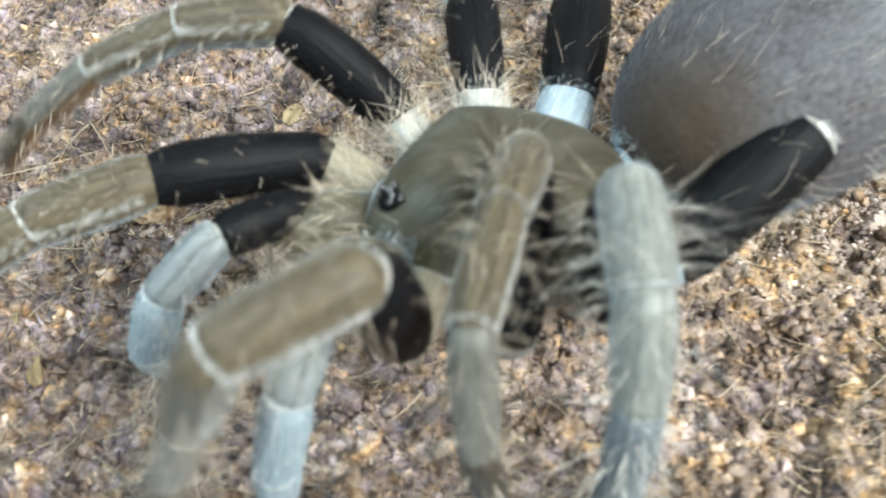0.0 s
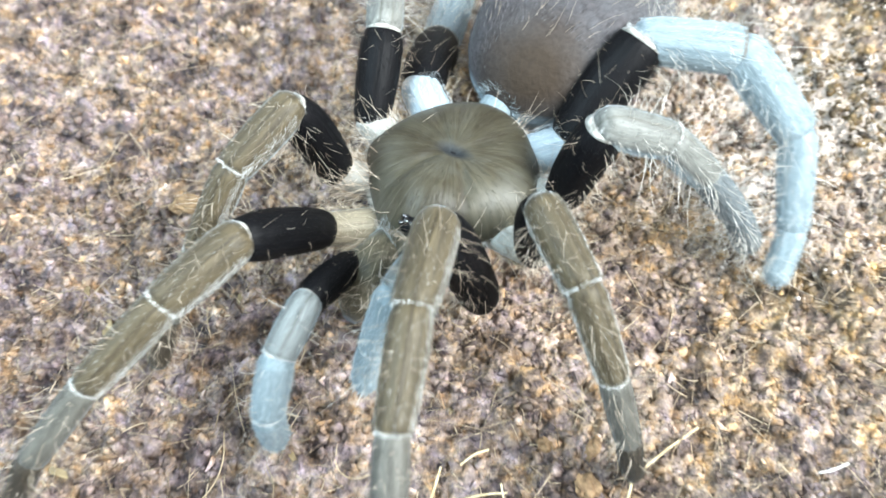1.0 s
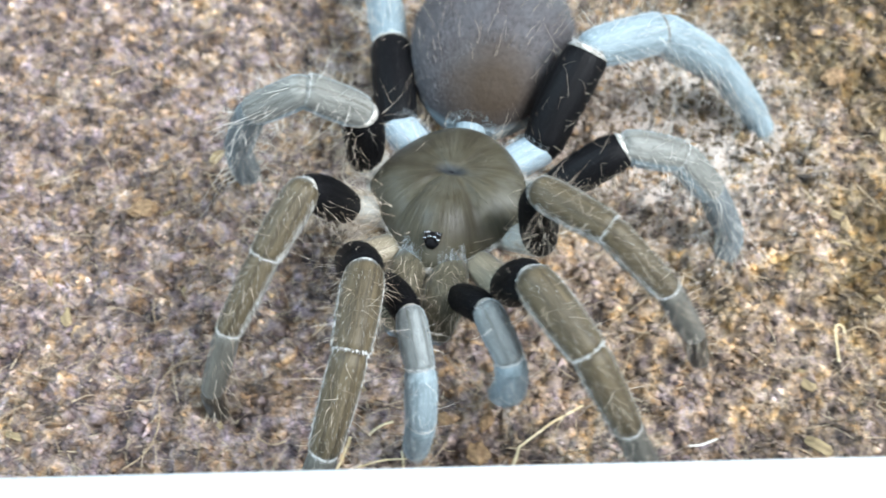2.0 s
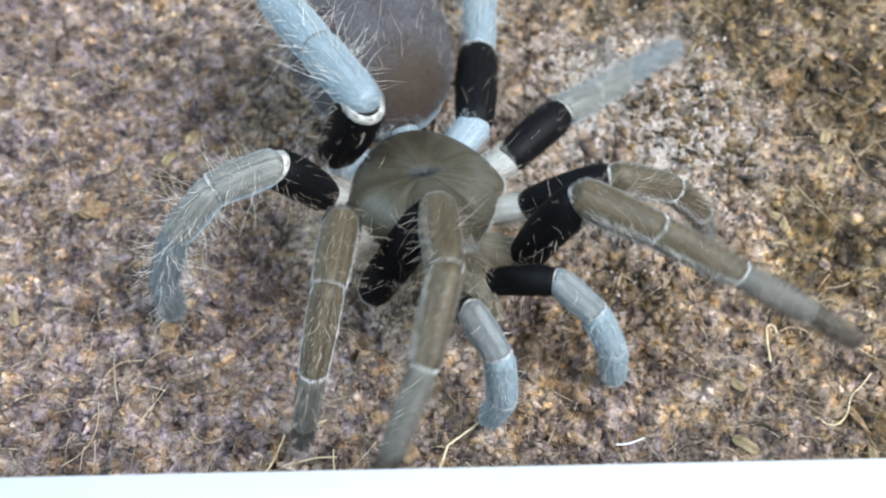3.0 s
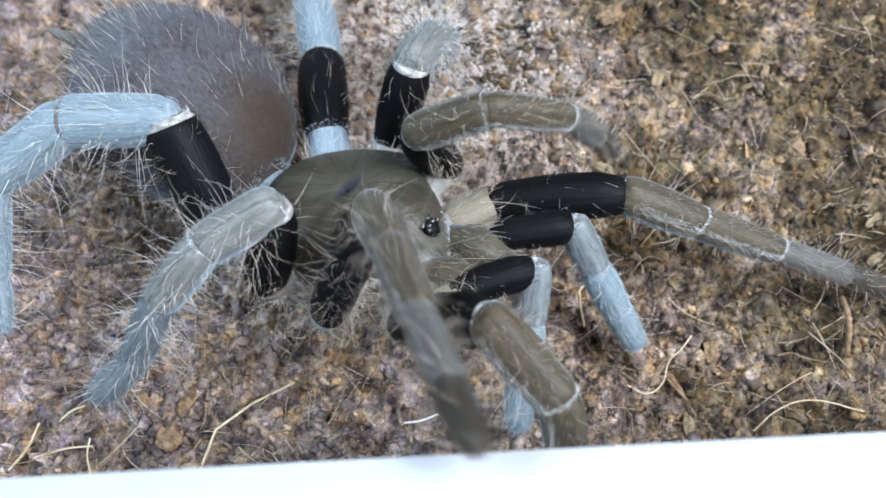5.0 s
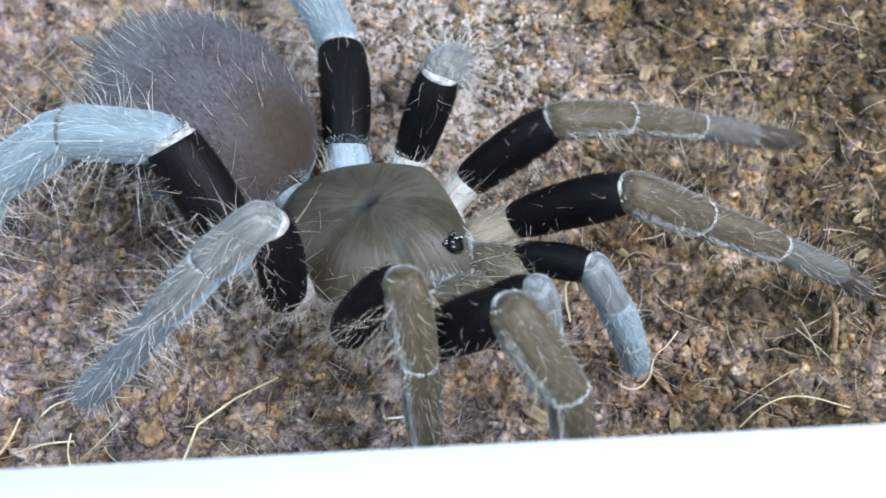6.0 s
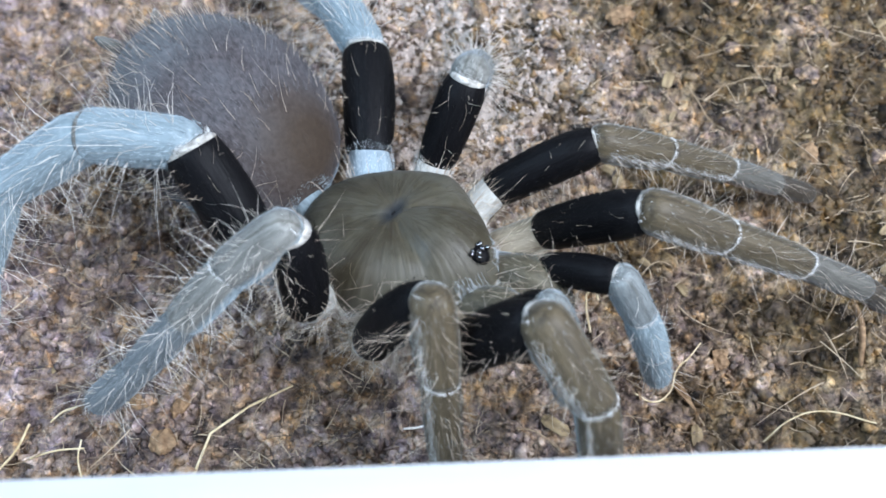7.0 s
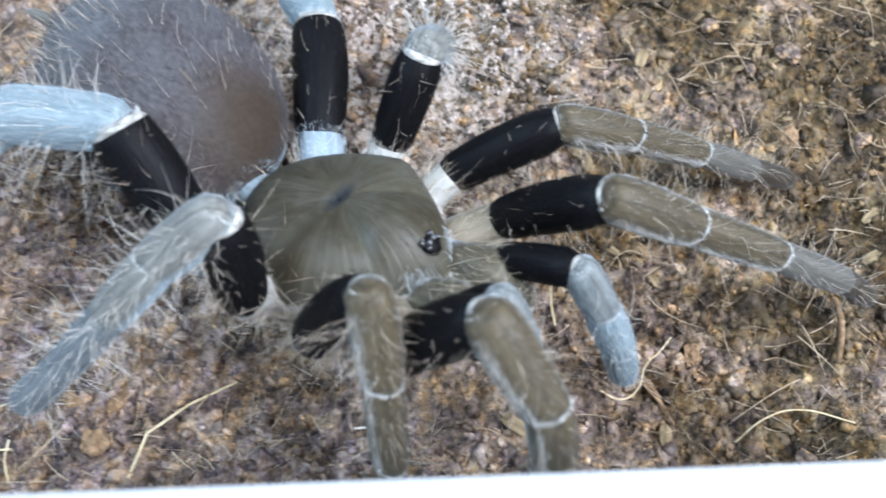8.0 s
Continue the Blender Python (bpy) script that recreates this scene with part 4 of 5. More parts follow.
LEFT_TWO = [
    (0, 56.1, -13.2, 143.3, 126.9, 15.9, 67.7, 27.6),
    (0.5, 82.5, -13.5, 100.4, 106.4, 63.3, 9.9, 11.2),
    (1, 49.4, -6.5, 76, 86.8, 40.4, 13.3, 11.7),
    (1.5, 57.2, -15.8, 104.4, 104.4, 43.3, 29.7, 17.1),
    (2.8, 75.4, -2.6, 41, 52, 26, 8.6, 11.3),
    (3, 75.6, -15.4, 38.7, 63.8, 31.3, 13.2, 42),
    (3.2, 41.5, -6.8, 46.7, 41.9, 61.9, 14.8, 20.3),
    (3.5, 38.9, 11.7, 36.6, 49.7, 64.8, -3.8, 42),
    (4, 28.7, 0.7, 48.7, 88.4, 47.5, -3.3, 42),
    (4.5, 47, -17.7, 53.6, 103.7, 36.9, 39.5, 42),
    (4.7, 3.3, -9.4, 65.5, 67.4, 78.8, 8.7, 18.7),
    (5, 35.8, -30.2, 104.9, 69.8, 65, 29.6, 2.3),
    (5.2, 50.8, -26.9, 110.8, 69.2, 50.6, 1.9, -0.9),
    (6.3, 39.1, -13.6, 32.6, 56.4, 5.4, 2.7, -0.6),
]
RIGHT_TWO = [
    (0, -27.8, -13.6, 36.3, 47.3, 19.8, 12.3, 10.8),
    (0.2, -22.4, 11.8, 91.8, 91.8, 23.7, 8.2, 9),
    (0.5, -25.1, 0.8, 78.8, 108, 20.4, -0.2, 5.6),
    (1, -19.4, -5.6, 74.1, 93, 27.2, 1.7, 8),
    (1.5, -25.3, 0.6, 60.5, 98.3, 5, 19.5, 42),
    (2.8, -11.7, 4.9, 52.4, 59.9, 29.3, 15.9, 12.4),
    (3, -20.5, 11, 67.5, 70.7, 42.9, 30.3, 19.3),
    (3.2, -36, 20.4, 89, 109.5, 32.2, 6.3, 4.9),
    (3.5, -63.8, 15.8, 90.5, 125.1, 24.6, -0.1, 0.8),
    (4, -94.4, 14.2, 85.6, 138.4, -1, -1.2, -0.5),
    (4.5, -107, 14.6, 100.1, 143, -1.1, -0.9, 0.7),
    (4.7, -69.3, 19.9, 117.4, 76.6, 27.3, 74.3, 12),
    (5, -52.4, 26.9, 101.1, 79.7, 4.8, -1.8, -1.9),
    (5.2, -0.8, 12.1, 73.1, 124.3, 22.3, 6.4, -0.1),
    (6.3, -15.2, 8.5, 56.7, 131.5, 4.1, 18, 14),
]
LENGTH_THREE = (13.1, 8.6, 9.4, 10.4, 8.5)
LEFT_THREE = [
    (0, 71.3, -3.6, 93.4, 107.5, 46, 23.2, 11.5),
    (0.5, 62, -2.5, 89.2, 107.5, 33.4, 17.7, 12.1),
    (1, 121.6, 4, 70.3, 92.9, 26.8, 6, 9.6),
    (1.5, 113.5, 17.6, 37.1, 64.4, 38.9, 13.3, 42),
    (2.8, 108.8, 0.4, 22.7, 28.4, 9.4, 8.4, 9.8),
    (3, 120.7, -3.3, 4.5, 21.9, -3.9, 0, 6),
    (3.2, 129.1, 2, 8.3, 22.8, -1, -0.5, 2.7),
    (3.5, 91.1, -13.3, 93.3, 86.2, 20, 44, 14.4),
    (4, 98.7, -12, 76.7, 85.4, 27.2, 2.9, 31.7),
    (4.5, 103.1, -14.9, 80.8, 95.9, 27.5, 2.5, 40.2),
    (4.7, 100.6, -15.2, 79.1, 92.5, 11.8, 3.4, 18.2),
    (5, 101.5, -14.7, 80.5, 93.3, 24.6, 0.3, 40),
    (5.2, 95, -16, 94.9, 105.7, 11.6, 5.8, 15.3),
    (6.3, 103.1, -15.7, 68.8, 100, 9.1, 13.9, 11.6),
]
RIGHT_THREE = [
    (0, -105.8, 0.8, 14.6, 26, 10.4, 9.8, 10.1),
    (0.5, -131.8, 1.9, 23.4, 30.4, 13.4, 11.2, 10.6),
    (1, -154.6, -12.3, 34.4, 42.3, 15.4, 11.8, 10.5),
    (1.5, -79, 18, 110, 54.7, 84.3, 30.7, 20.5),
    (2.8, -73.8, -6.3, 52.3, 52.8, 34.7, 40.2, 26.5),
    (3, -77.9, 0.6, 57.6, 59.1, 40.4, 24.8, 20.8),
    (3.2, -96, 7, 54.9, 58.1, 39.4, 22.4, 25.6),
    (3.5, -126.2, 1.9, 41.8, 86.1, 2.9, 10.9, 42),
    (4, -133.6, 2.7, 81.4, 106.1, 0.7, 11.4, 4.4),
    (4.5, -91.7, 17, 104.1, 103.3, 52.5, -0.6, -1.7),
    (4.7, -104.7, 10.9, 105, 104.9, 53.6, 7.6, -22.6),
    (5, -125.4, 5.8, 100.4, 119.8, 26.4, 15.1, -22.4),
    (5.2, -128.6, 2.9, 95.8, 120.6, 20.9, 10.9, -19),
    (6.3, -136.9, 1.5, 87.6, 124.6, 9.9, -0.3, -5.8),
]
LENGTH_FOUR = (16.6, 12.7, 13.9, 13.4, 8.0)
LEFT_FOUR = [
    (0, 187, 13.5, 30.8, 35.8, 10.6, 9.9, 10.5),
    (0.5, 158, 29.4, 24.6, 41.6, -0.3, 0.3, 7.5),
    (1, 118.3, 43, 53.4, 61.2, 45.3, 36.7, 16.6),
    (1.5, 113.3, 40.4, 66.8, 70.7, 49.3, 29.8, 13.4),
    (2.8, 165.4, 2.3, 2.7, 11.1, 4.2, 7.3, 9.6),
    (3, 162.1, 0.2, 0.5, 8, 4.3, 7.4, 9.7),
    (3.2, 155.1, -0.5, -4.2, -0.1, 3.3, 7, 9.6),
    (3.5, 134.4, -8.2, 1.3, -5.3, 4.4, 7.6, 9.8),
    (4, 133.1, 17.1, -8.1, -5, 0.7, 5.5, 8.7),
    (4.5, 134.2, 39.2, -1.8, -5.3, -3.3, 5.8, 9.3),
    (4.7, 128.5, 2.2, -0.7, -2, 2.2, 6.4, 9.5),
    (5, 124.5, 38.3, 3.5, -6, 3.8, 7.1, 9.6),
    (5.2, 125.3, 2.2, 5.9, -1, 6.1, 8.2, 9.9),
    (6.3, 145.1, -39.1, 31.6, 30, 14.6, 9.6, 9.4),
]
RIGHT_FOUR = [
    (0, -121.7, 0.1, 5.5, 12.7, 3.8, 6.6, 9.4),
    (0.5, -133.3, -0.7, -5.6, 3.1, -0.8, -0.3, 5.2),
    (1, -161.2, 3.4, -23, -6, -3.7, -3.4, -3.2),
    (1.5, -155.3, -0.6, 1.8, 9.1, 6.2, 7.7, 9.8),
    (2.8, -170.2, -11, 19.2, 28.1, 13.6, 12.6, 10.8),
    (3, -159.4, -9.9, 113.4, 109.9, 0.1, -3, 16.1),
    (3.2, -145.2, -35.9, 101.2, 108.1, 14.1, 28.8, 9.7),
    (3.5, -137.2, -13.3, 104.6, 111.2, 33, 32.8, -4.1),
    (4, -145.1, -12.1, 88.6, 101.7, 20.9, 40.4, 11.5),
    (4.5, -147.7, -22.7, 77.3, 83.3, 27.1, 36, -3),
    (4.7, -155.5, -34.6, 68.1, 78.5, 28.8, 27.8, 11.1),
    (5, -156.2, -28.7, 67.9, 70.6, 32.4, 48.2, 5.3),
    (5.2, -160.7, -28.8, 60.4, 63.1, 35.8, 23.5, 12.7),
    (6.3, -158.8, -23.4, 58.8, 59.4, 33.4, 34.2, 14.3),
]
LENGTH_PALP = (10.2, 7.1, 8.0, 7.5)
LEFT_PALP = [
    (0, 53.4, 5.4, 39.5, 84.5, 30.7, 20.9),
    (0.5, 76.2, -35.6, 11, 56.5, 28.7, 23.1),
    (1, -4.5, 5.2, 92.3, 85.4, 68.7, 8.2),
    (1.5, 28.1, -2.2, 63.6, 92.2, 64.3, 34.4),
    (2.8, 57.1, -2.4, 20.8, 57.3, 23.8, 17.9),
    (3, 56.3, 7, 22.1, 60, 23.3, 18.1),
    (3.2, 49.7, 1.4, 17, 63.6, 10.8, 11.9),
    (3.5, 33.6, 6.1, 9.8, 63.3, 5.4, 10.3),
    (4, 12.3, -14.6, 27.5, 93, 21.3, 18.9),
    (4.5, 1.9, -12.6, 43.2, 122.1, 19.9, -1.1),
    (4.7, -1.7, -12.9, 48.3, 111.7, 28.5, 18.8),
    (5, 35.4, 14.6, 2.9, 70.7, -1.8, -1.2),
    (5.2, 12.6, 2, 3.1, 65.2, -0.5, 0.1),
    (6.3, 2.5, -11.1, 22.6, 89.5, 6.7, 7),
]
RIGHT_PALP = [
    (0, 17.5, 7.9, 9.9, 49.9, 35.6, 39.8),
    (0.5, -17.2, -0.5, 20.1, 49, 28.3, 24.8),
    (1, -0.4, -2.3, 25.7, 42.7, 38.1, 31),
    (1.5, 31.1, 13.2, 27.8, 50.8, 35.1, 24.8),
    (2.8, 29.7, 5.8, 27.6, 59.7, 33.8, 23.7),
    (3, 30, 9, 30.9, 65.9, 39.1, 27.2),
    (3.2, -8.3, 29.5, 60.8, 81.2, 30.8, 18.9),
    (3.5, -34.3, 28.8, 84.3, 96.6, 28.4, 13.5),
    (4, 17.5, 6.1, -3.8, 49.6, 3.7, 5),
    (4.5, 38.7, -0.1, 6.2, 92.8, -0.6, 0.9),
    (4.7, 37.1, 13.9, 14.2, 100.6, 5.9, 7.1),
    (5, 46.2, 24.2, 2.4, 106.2, -0.7, -1.7),
    (5.2, 50.8, 19.3, 5.2, 114.2, -0.2, -1.5),
    (6.3, 4.2, -12.3, 56.2, 131.1, 15.8, -3.2),
]
HIPS = {'1': (13.3, 11.2, 0.6), '2': (4.6, 14.3, 1.0), '3': (-4.3, 14.2, 1.8), '4': (-13.1, 11.4, 1.5), 'P': (16.5, 5.0, 1.4)}

# half widths in mm at both ends of each joint, by leg
GIRTH = {
    "1": ((2.6, 2.95), (2.75, 2.45), (2.35, 2.0), (1.9, 1.7), (1.65, 1.45)),
    "2": ((2.5, 2.75), (2.5, 2.25), (2.15, 1.85), (1.8, 1.6), (1.6, 1.4)),
    "3": ((2.6, 3.0), (2.65, 2.5), (2.4, 2.2), (2.1, 1.95), (1.95, 1.95)),
    "4": ((3.2, 3.55), (3.0, 3.2), (3.2, 2.8), (2.5, 2.1), (2.0, 1.7)),
    "P": ((1.9, 2.15), (2.1, 2.0), (2.1, 2.0), (2.0, 1.6)),
}
KINDS = ("femur", "patella", "tibia", "metatarsus", "tarsus")
COATS = {
    "1": (BLACK, TAUPE, TAUPE, UMBER, BROWN),
    "2": (BLACK, TAUPE, TAUPE, UMBER, BROWN),
    "3": (BLACK, MIXED, MIXED, DUSK, DUSK),
    "4": (BLACK, BLUE, BLUE, BLUE, BLUE),
    "P": (BLACK, ASH, BLUE, BLUE),
}
FUZZES = {TAUPE: FUZZ_LEG, MIXED: FUZZ_GREY, BLUE: FUZZ_BLUE, DARK_GREY: FUZZ_GREY, DUSK: FUZZ_DUSK, UMBER: FUZZ_UMBER, ASH: FUZZ_DUSK, BROWN: FUZZ_BROWN, BLACK: FUZZ_BLACK}


def segment_meshes(leg, k, length):
    """The skin, fuzz, setae and pale end ring of one joint, along x from 0 to length (mm)."""
    rng = np.random.default_rng(100 * ord(leg) + k)
    a, b = GIRTH[leg][k]
    last = k == len(GIRTH[leg]) - 1
    femur = k == 0

    def radius(f):
        swell = 1 + (0.10 if femur else 0.07) * np.sin(np.pi * np.clip(f, 0, 1))
        end = np.clip(1 - ((np.clip(f, 0.72, 1) - 0.72) / 0.28) ** 2.4, 0.06, 1) ** 0.5 if last else 1 - 0.18 * np.clip((f - 0.93) / 0.07, 0, 1) ** 2
        start = 1 - 0.10 * np.clip((0.08 - f) / 0.08, 0, 1) ** 2
        return (a + (b - a) * f) * swell * end * start

    taper = 0.05 if leg == "4" else 0.17
    bow = 0.05 * length if femur else 0.0
    st = []
    for f in np.linspace(0, 1, 24):
        r = float(radius(f))
        if femur:
            r *= 1 - taper * max(0.0, (f - 0.80) / 0.20)
        st.append((f * length * MM, 0, bow * math.sin(math.pi * f) * 0.5 * MM, r * MM * 0.95, r * MM))
    x0, _, z0, ry0, rz0 = st[0]
    ball = 1.02 * GIRTH[leg][0][1] * 0.93 / (rz0 / MM) if k == 1 else 1.0
    ball = min(ball, 1.0 if leg == "4" else 1.06)
    if k == 1:
        st[0] = (x0, 0, z0, ry0 * ball, rz0 * ball)
        ry0, rz0 = ry0 * ball, rz0 * ball
    for turn in (20, 40, 58, 74, 86):
        c, q = math.cos(radians(turn)), math.sin(radians(turn))
        st.insert(0, (x0 - q * rz0 * (0.72 if k == 1 else 0.6), 0, z0, ry0 * c, rz0 * c))
    if not last:
        r1 = st[-1]
        cap = 0.25 if femur else 0.5
        st.append((r1[0] + cap * MM, 0, r1[2], r1[3] * 0.8, r1[4] * 0.8))
        st.append((r1[0] + 1.6 * cap * MM, 0, r1[2], r1[3] * 0.4, r1[4] * 0.4))
    coat = COATS[leg][k]
    v, f = tube(st, 18)
    skin = mesh_of(KINDS[k], v, f, coat)

    def roots(n, low=0.02, high=0.99, spread=math.pi):
        t, th = rng.uniform(low, high, n), rng.uniform(-spread, spread, n) + math.pi / 2
        r = radius(t)
        root = np.stack([t * length, 0.95 * r * np.cos(th), bow * np.sin(np.pi * t) * 0.5 + r * np.sin(th)], 1)
        out = np.stack([0 * t, np.cos(th), np.sin(th)], 1)
        return root, out

    sleek = leg in "12" or (leg == "P" and k == 1)
    n = int((1100 if femur else 2000) * length / 11)
    root, out = roots(n, -0.10 if k == 1 else 0.02)
    ways = (0.22 if sleek else 0.28) * out + np.array([1, 0, 0]) + rng.normal(0, 0.10 if sleek else 0.16, (n, 3))
    v, f = blades(root * MM, ways, rng.uniform(0.4, 0.9 if sleek else 1.05, n) * MM * (0.7 if femur else 1), (0.022 if sleek else 0.026) * MM, rng)
    fuzz = mesh_of("fuzz", v, f, FUZZES[coat])
    n = int({"4": 90, "3": 105, "2": 64, "1": 64, "P": 30}[leg] * length / 11 * (0.30 if femur else 1))
    root, out = roots(n, 0.05, 0.95)
    ways = out + np.array([0.15, 0, 0]) + rng.normal(0, 0.20, (n, 3))
    lengths = rng.uniform(1.8, {"4": 8.0, "3": 6.6}.get(leg, 4.0), n) * MM * (0.5 if femur else 1)
    curl = np.array([0.18, 0, -0.05]) + rng.normal(0, 0.8 if femur else 0.42, (n, 3))
    if femur:
        m = {"2": 130, "3": 160, "1": 50, "4": 60, "P": 40}[leg]
        more, low = roots(m, 0.0, 0.9, 1.7)
        more[:, 2] *= -1
        low[:, 2] *= -1
        root, n = np.concatenate([root, more]), n + m
        ways = np.concatenate([ways, low + rng.normal(0, 0.25, (m, 3))])
        lengths = np.concatenate([lengths, rng.uniform(1.2, 4.2, m) * MM])
        curl = np.concatenate([curl, rng.normal(0, 0.25, (m, 3))])
    v, f = strands(root * MM, ways, lengths, curl, rng.uniform(0.018, 0.032, n) * MM if femur else rng.uniform(0.024, 0.042, n) * MM, rng)
    setae = mesh_of("setae", v, f, SETA_PALE if leg in "34P" and not femur else SETA)
    ring, knee = None, []
    if k == 1 and leg != "4":
        n = 150
        th = np.where(rng.random(n) < 0.85, rng.normal(0, 0.25, n) + math.pi * rng.integers(0, 2, n), rng.uniform(0, 2 * math.pi, n))
        r = rz0 / MM
        root = np.stack([-0.52 * r + rng.normal(0, 0.08, n), 0.66 * r * np.cos(th), 0.69 * r * np.sin(th)], 1)
        ways = np.stack([1.0 + 0 * th, 0.45 * np.cos(th), 0.45 * np.sin(th)], 1) + rng.normal(0, 0.2, (n, 3))
        knee = blades(root * MM, ways, rng.uniform(0.2, 0.55, n) * MM, 0.026 * MM, rng)
    if not last and k < (2 if leg in "34" else 3):
        at = length - ((0.1 if leg == "4" else -0.15) if femur else 0.25)
        r = float(radius(min(at / length, 1.0))) * (1 - taper if femur else 1)
        z = bow * math.sin(math.pi * at / length) * 0.5 * MM
        if leg == "4" and k == 1:
            v, f = tube([((at - 0.75) * MM, 0, z, r * 0.93 * MM, r * 0.98 * MM), ((at - 0.3) * MM, 0, z, r * 1.02 * MM, r * 1.07 * MM), ((at + 0.2) * MM, 0, z, r * 1.01 * MM, r * 1.06 * MM), ((at + 0.4) * MM, 0, z, r * 0.85 * MM, r * 0.9 * MM)], 18)
            ring = mesh_of("joint_ring", v, f, DARK_GREY)
        else:
            # a rim of short silvery hair, swept back at the flanks, fullest at the sides of the knee
            n = 800 if femur else 520
            th = rng.uniform(0, 2 * math.pi, n) if not femur else np.where(rng.random(n) < 0.45, rng.normal(0, 0.22, n) + math.pi * rng.integers(0, 2, n), rng.uniform(0, 2 * math.pi, n))
            sweep = (0.10 if femur else 0.32) * r * np.sin(th)
            root = np.stack([at + sweep - 0.3 + rng.normal(0, 0.09, n), 0.95 * r * np.cos(th), z / MM + r * np.sin(th)], 1)
            ways = np.stack([1.0 + 0 * th, 0.30 * np.cos(th), 0.30 * np.sin(th)], 1) + rng.normal(0, 0.14, (n, 3))
            v, f = blades(root * MM, ways, rng.uniform(0.2, 0.75 if femur else 0.5, n) * (1.5 if leg == "4" else 1.0) * MM, 0.024 * MM, rng)
            if leg in "12" and k in (1, 2):
                # pale hems along both flanks
                n = 900
                t, th = 1 - rng.random(n) ** 1.4, rng.normal(0.12, 0.14, n)
                th = np.where(rng.random(n) < 0.5, th, math.pi - th)
                q = radius(t)
                root = np.stack([t * length * 0.97, 0.95 * q * np.cos(th), q * np.sin(th)], 1)
                ways = np.stack([1.0 + 0 * th, 0.35 * np.cos(th), 0.2 * np.sin(th)], 1) + rng.normal(0, 0.12, (n, 3))
                w, g = blades(root * MM, ways, rng.uniform(0.4, 0.9, n) * MM, 0.012 * MM, rng)
                f = f + [tuple(len(v) + e for e in face) for face in g]
                v = v + w
            if knee:
                f = f + [tuple(len(v) + e for e in face) for face in knee[1]]
                v = v + knee[0]
            ring = mesh_of("joint_ring", v, f, RIM_HAIR)
    band = None
    if femur:
        # the pale rim of the knee
        wide = {"4": 0.8, "3": 0.7}.get(leg, 0.24)
        rims = []
        for at, swell in ((-wide, 0.97), (-0.85 * wide, 1.035), (-0.2 * wide, 1.04), (0.10, 1.0), (0.16, 0.8)):
            f = min(1.0, 1 + at / length)
            r = float(radius(f)) * (1 - taper * max(0.0, (f - 0.80) / 0.20)) * swell
            rims.append(((length + at) * MM, 0, bow * math.sin(math.pi * f) * 0.5 * MM, r * 0.95 * MM, r * MM))
        band = mesh_of("knee_band", *tube(rims, 18), RING)
    return skin, fuzz, setae, ring, band


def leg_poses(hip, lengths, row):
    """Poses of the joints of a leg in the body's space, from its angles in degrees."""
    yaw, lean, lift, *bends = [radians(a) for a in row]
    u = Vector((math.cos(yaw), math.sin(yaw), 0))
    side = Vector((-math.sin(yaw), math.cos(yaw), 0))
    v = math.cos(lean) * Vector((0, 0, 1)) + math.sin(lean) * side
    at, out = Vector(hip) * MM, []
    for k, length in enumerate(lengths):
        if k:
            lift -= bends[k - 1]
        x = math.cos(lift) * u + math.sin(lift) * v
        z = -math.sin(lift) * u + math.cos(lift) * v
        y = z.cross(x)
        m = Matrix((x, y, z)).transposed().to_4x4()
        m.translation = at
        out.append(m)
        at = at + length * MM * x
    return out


def hip_point(leg, side):
    x, y, z = HIPS[leg]
    return (x, y * side, z)


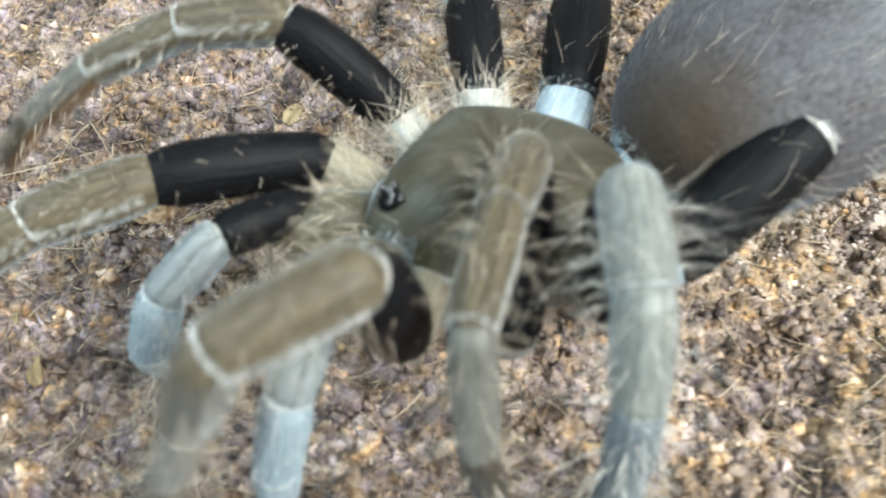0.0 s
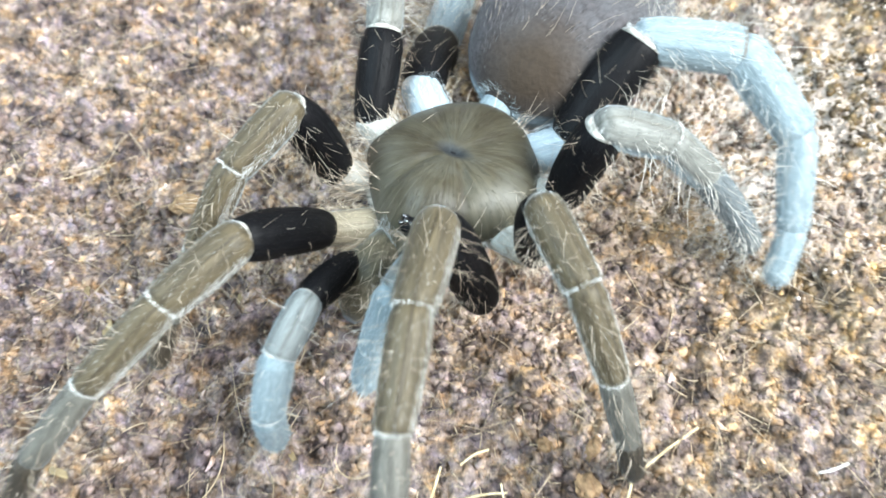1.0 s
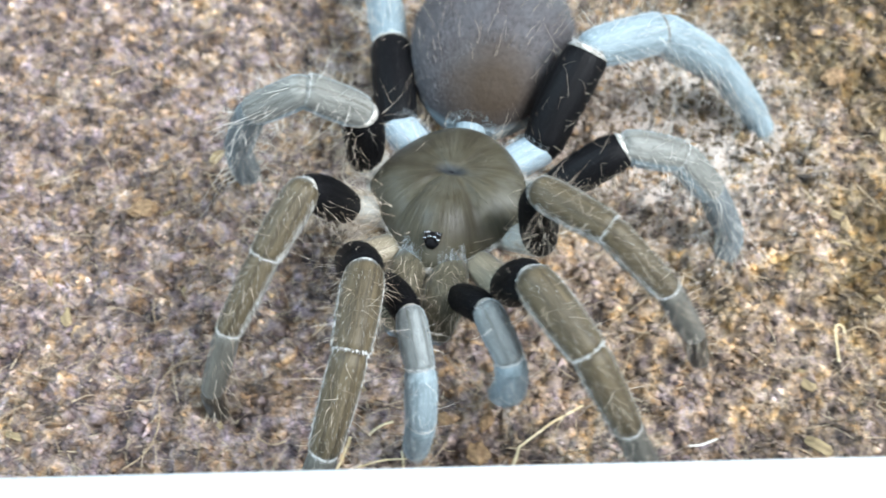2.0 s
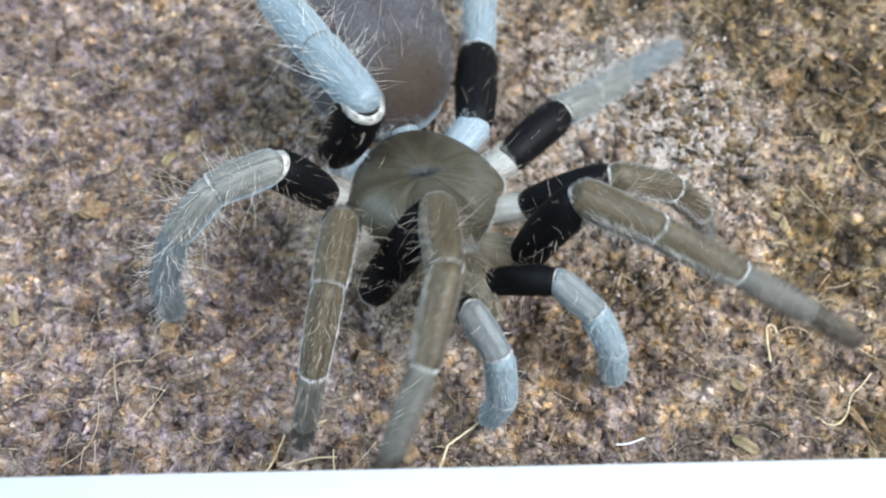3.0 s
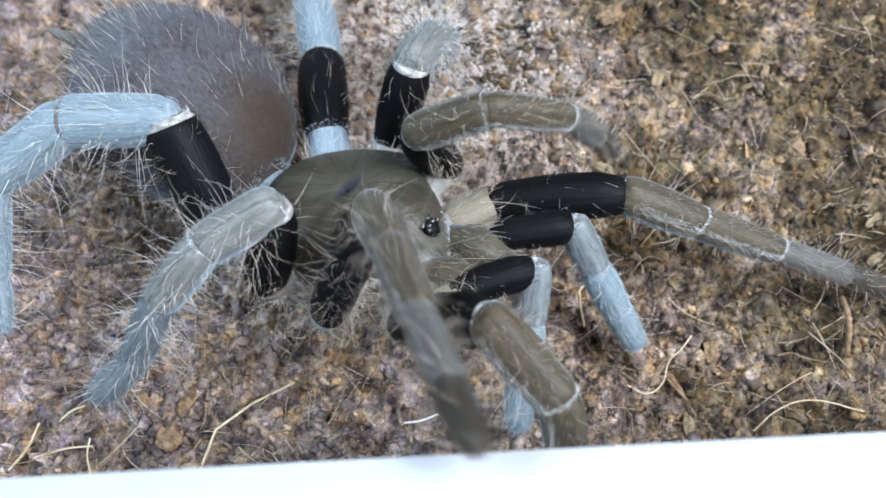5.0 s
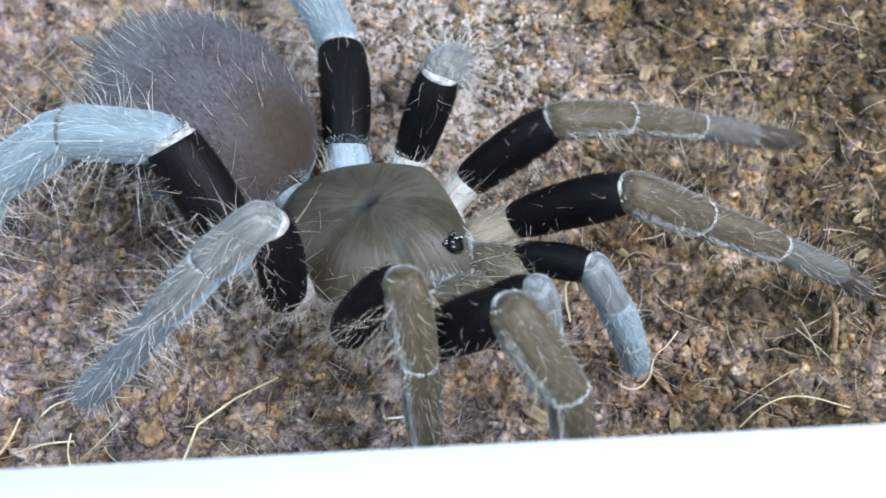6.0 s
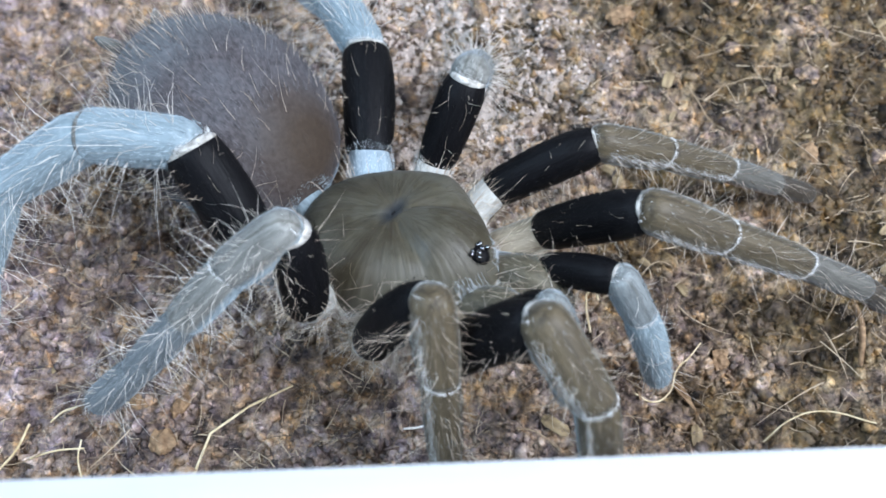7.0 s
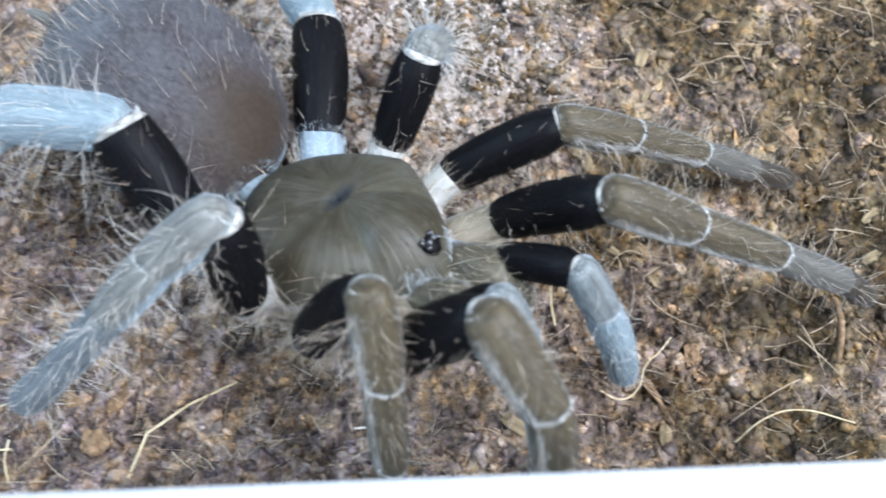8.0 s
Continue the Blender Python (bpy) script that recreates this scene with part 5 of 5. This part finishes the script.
LEGS = []
for leg, lengths, rows_left, rows_right in (("1", LENGTH_ONE, LEFT_ONE, RIGHT_ONE), ("2", LENGTH_TWO, LEFT_TWO, RIGHT_TWO), ("3", LENGTH_THREE, LEFT_THREE, RIGHT_THREE), ("4", LENGTH_FOUR, LEFT_FOUR, RIGHT_FOUR), ("P", LENGTH_PALP, LEFT_PALP, RIGHT_PALP)):
    meshes = [segment_meshes(leg, k, length) for k, length in enumerate(lengths)]
    for side, rows in ((1, rows_left), (-1, rows_right)):
        joints = []
        for k, (skin, fuzz, setae, ring, band) in enumerate(meshes):
            name = KINDS[k] if leg != "P" else "palp_" + ("femur", "patella", "tibia", "tarsus")[k]
            ob = part(name, skin, SPIDER, "black velvety femur" if k == 0 else "")
            part("fuzz", fuzz, ob, kind="stuff")
            part("setae", setae, ob, kind="stuff")
            if ring:
                part("joint_ring", ring, ob, "silvery rim at the joint", kind="stuff")
            if band:
                part("knee_band", band, ob, "pale rim of the knee")
            joints.append(ob)
        LEGS.append((leg, side, lengths, rows, joints))
        # the coxa joins the leg to the body
        hip = Vector(hip_point(leg, side)) * MM
        base = Vector((hip.x * 0.62, hip.y * 0.45, -0.6 * MM))
        d = hip - base
        far = d.length / MM
        g = GIRTH[leg][0][0]
        v, f = tube([(0, 0, 0, 0.8 * g * MM, 0.7 * g * MM), (0.3 * far * MM, 0, 0, 0.95 * g * MM, 0.82 * g * MM), (0.75 * far * MM, 0, 0, 0.92 * g * MM, 0.8 * g * MM), (far * MM, 0, 0, 0.88 * g * MM, 0.82 * g * MM), ((far + 1.2) * MM, 0, 0, 0.7 * g * MM, 0.7 * g * MM)], 18)
        coxa = part("coxa", mesh_of("coxa", v, f, {"4": PALE_BLUE, "3": PALE, "2": PALE}.get(leg, SKIN)), SPIDER, "pale hairy coxa")
        turn = d.to_track_quat("X", "Z").to_matrix().to_4x4()
        coxa.matrix_basis = Matrix.Translation(base) @ turn
        rng = np.random.default_rng(7 * ord(leg) + side)
        n = {"4": 1300, "3": 1200}.get(leg, 1000)
        t, th = rng.uniform(0.35, 1.05, n), rng.uniform(0, 2 * math.pi, n)
        root = np.stack([t * far, g * np.cos(th), g * np.sin(th)], 1) * MM
        ways = np.stack([0.7 + 0 * t, 0.6 * np.cos(th), 0.6 * np.sin(th)], 1) + rng.normal(0, 0.25, (n, 3))
        v, f = blades(root, ways, rng.uniform(0.4, 0.95, n) * (0.45 if leg == "4" else 1) * MM, 0.017 * MM, rng)
        if leg != "P":
            m = {"2": 320 if side < 0 else 50, "3": 150 if side < 0 else 60, "1": 24, "4": 12}[leg]
            pick = rng.integers(0, n, m)
            w, q = strands(root[pick], ways[pick] + rng.normal(0, 0.35, (m, 3)) + (0, 0, -0.1), rng.uniform(1.8, 4.6, m) * MM, rng.normal(0, 0.35, (m, 3)), rng.uniform(0.03, 0.05, m) * MM, rng)
            part("setae", mesh_of("coxa_setae", w, q, SETA), coxa, kind="stuff")
        part("fringe", mesh_of("fringe", v, f, {"4": FUZZ_WHITE, "3": FUZZ_PALE}.get(leg, FUZZ_SAND)), coxa, kind="stuff")


# ---- movement ----


def glide(rows, t):
    """The values of rows at t: smooth, with no overshoot."""
    ts = [r[0] for r in rows]
    if t <= ts[0]:
        return rows[0][1:]
    if t >= ts[-1]:
        return rows[-1][1:]
    i = max(k for k in range(len(ts) - 1) if ts[k] <= t)
    h = ts[i + 1] - ts[i]
    f = (t - ts[i]) / h
    out = []
    for c in range(1, len(rows[0])):
        def slope(k):
            if k == 0 or k == len(ts) - 1:
                return 0.0
            a = (rows[k][c] - rows[k - 1][c]) / (ts[k] - ts[k - 1])
            b = (rows[k + 1][c] - rows[k][c]) / (ts[k + 1] - ts[k])
            return 2 * a * b / (a + b) if a * b > 0 else 0.0
        p, q, m, n = rows[i][c], rows[i + 1][c], slope(i) * h, slope(i + 1) * h
        out.append(p * (2 * f**3 - 3 * f**2 + 1) + m * (f**3 - 2 * f**2 + f) + q * (3 * f**2 - 2 * f**3) + n * (f**3 - f**2))
    return out


def motions():
    times = [k / 10 for k in range(0, 66)] + [8.0]
    body, tail = [], []
    for t in times:
        x, y, z, yaw, nose, lean, sway, lift = glide(BODY, t)
        turn = pose(0, 0, 0, 0, 0, yaw) @ pose(0, 0, 0, 0, -nose, 0) @ pose(0, 0, 0, lean, 0, 0)
        body.append((t, Matrix.Translation((x * MM, y * MM, z * MM)) @ turn))
        tail.append((t, Matrix.Translation((-14.5 * MM, 0, 0.6 * MM)) @ pose(0, 0, 0, 0, 0, sway) @ pose(0, 0, 0, 0, -lift, 0)))
    walk(SPIDER, body)
    walk(ABDOMEN_PART, tail)
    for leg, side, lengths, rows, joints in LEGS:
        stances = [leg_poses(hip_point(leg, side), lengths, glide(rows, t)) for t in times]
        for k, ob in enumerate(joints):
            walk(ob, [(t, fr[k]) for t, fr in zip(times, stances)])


motions()
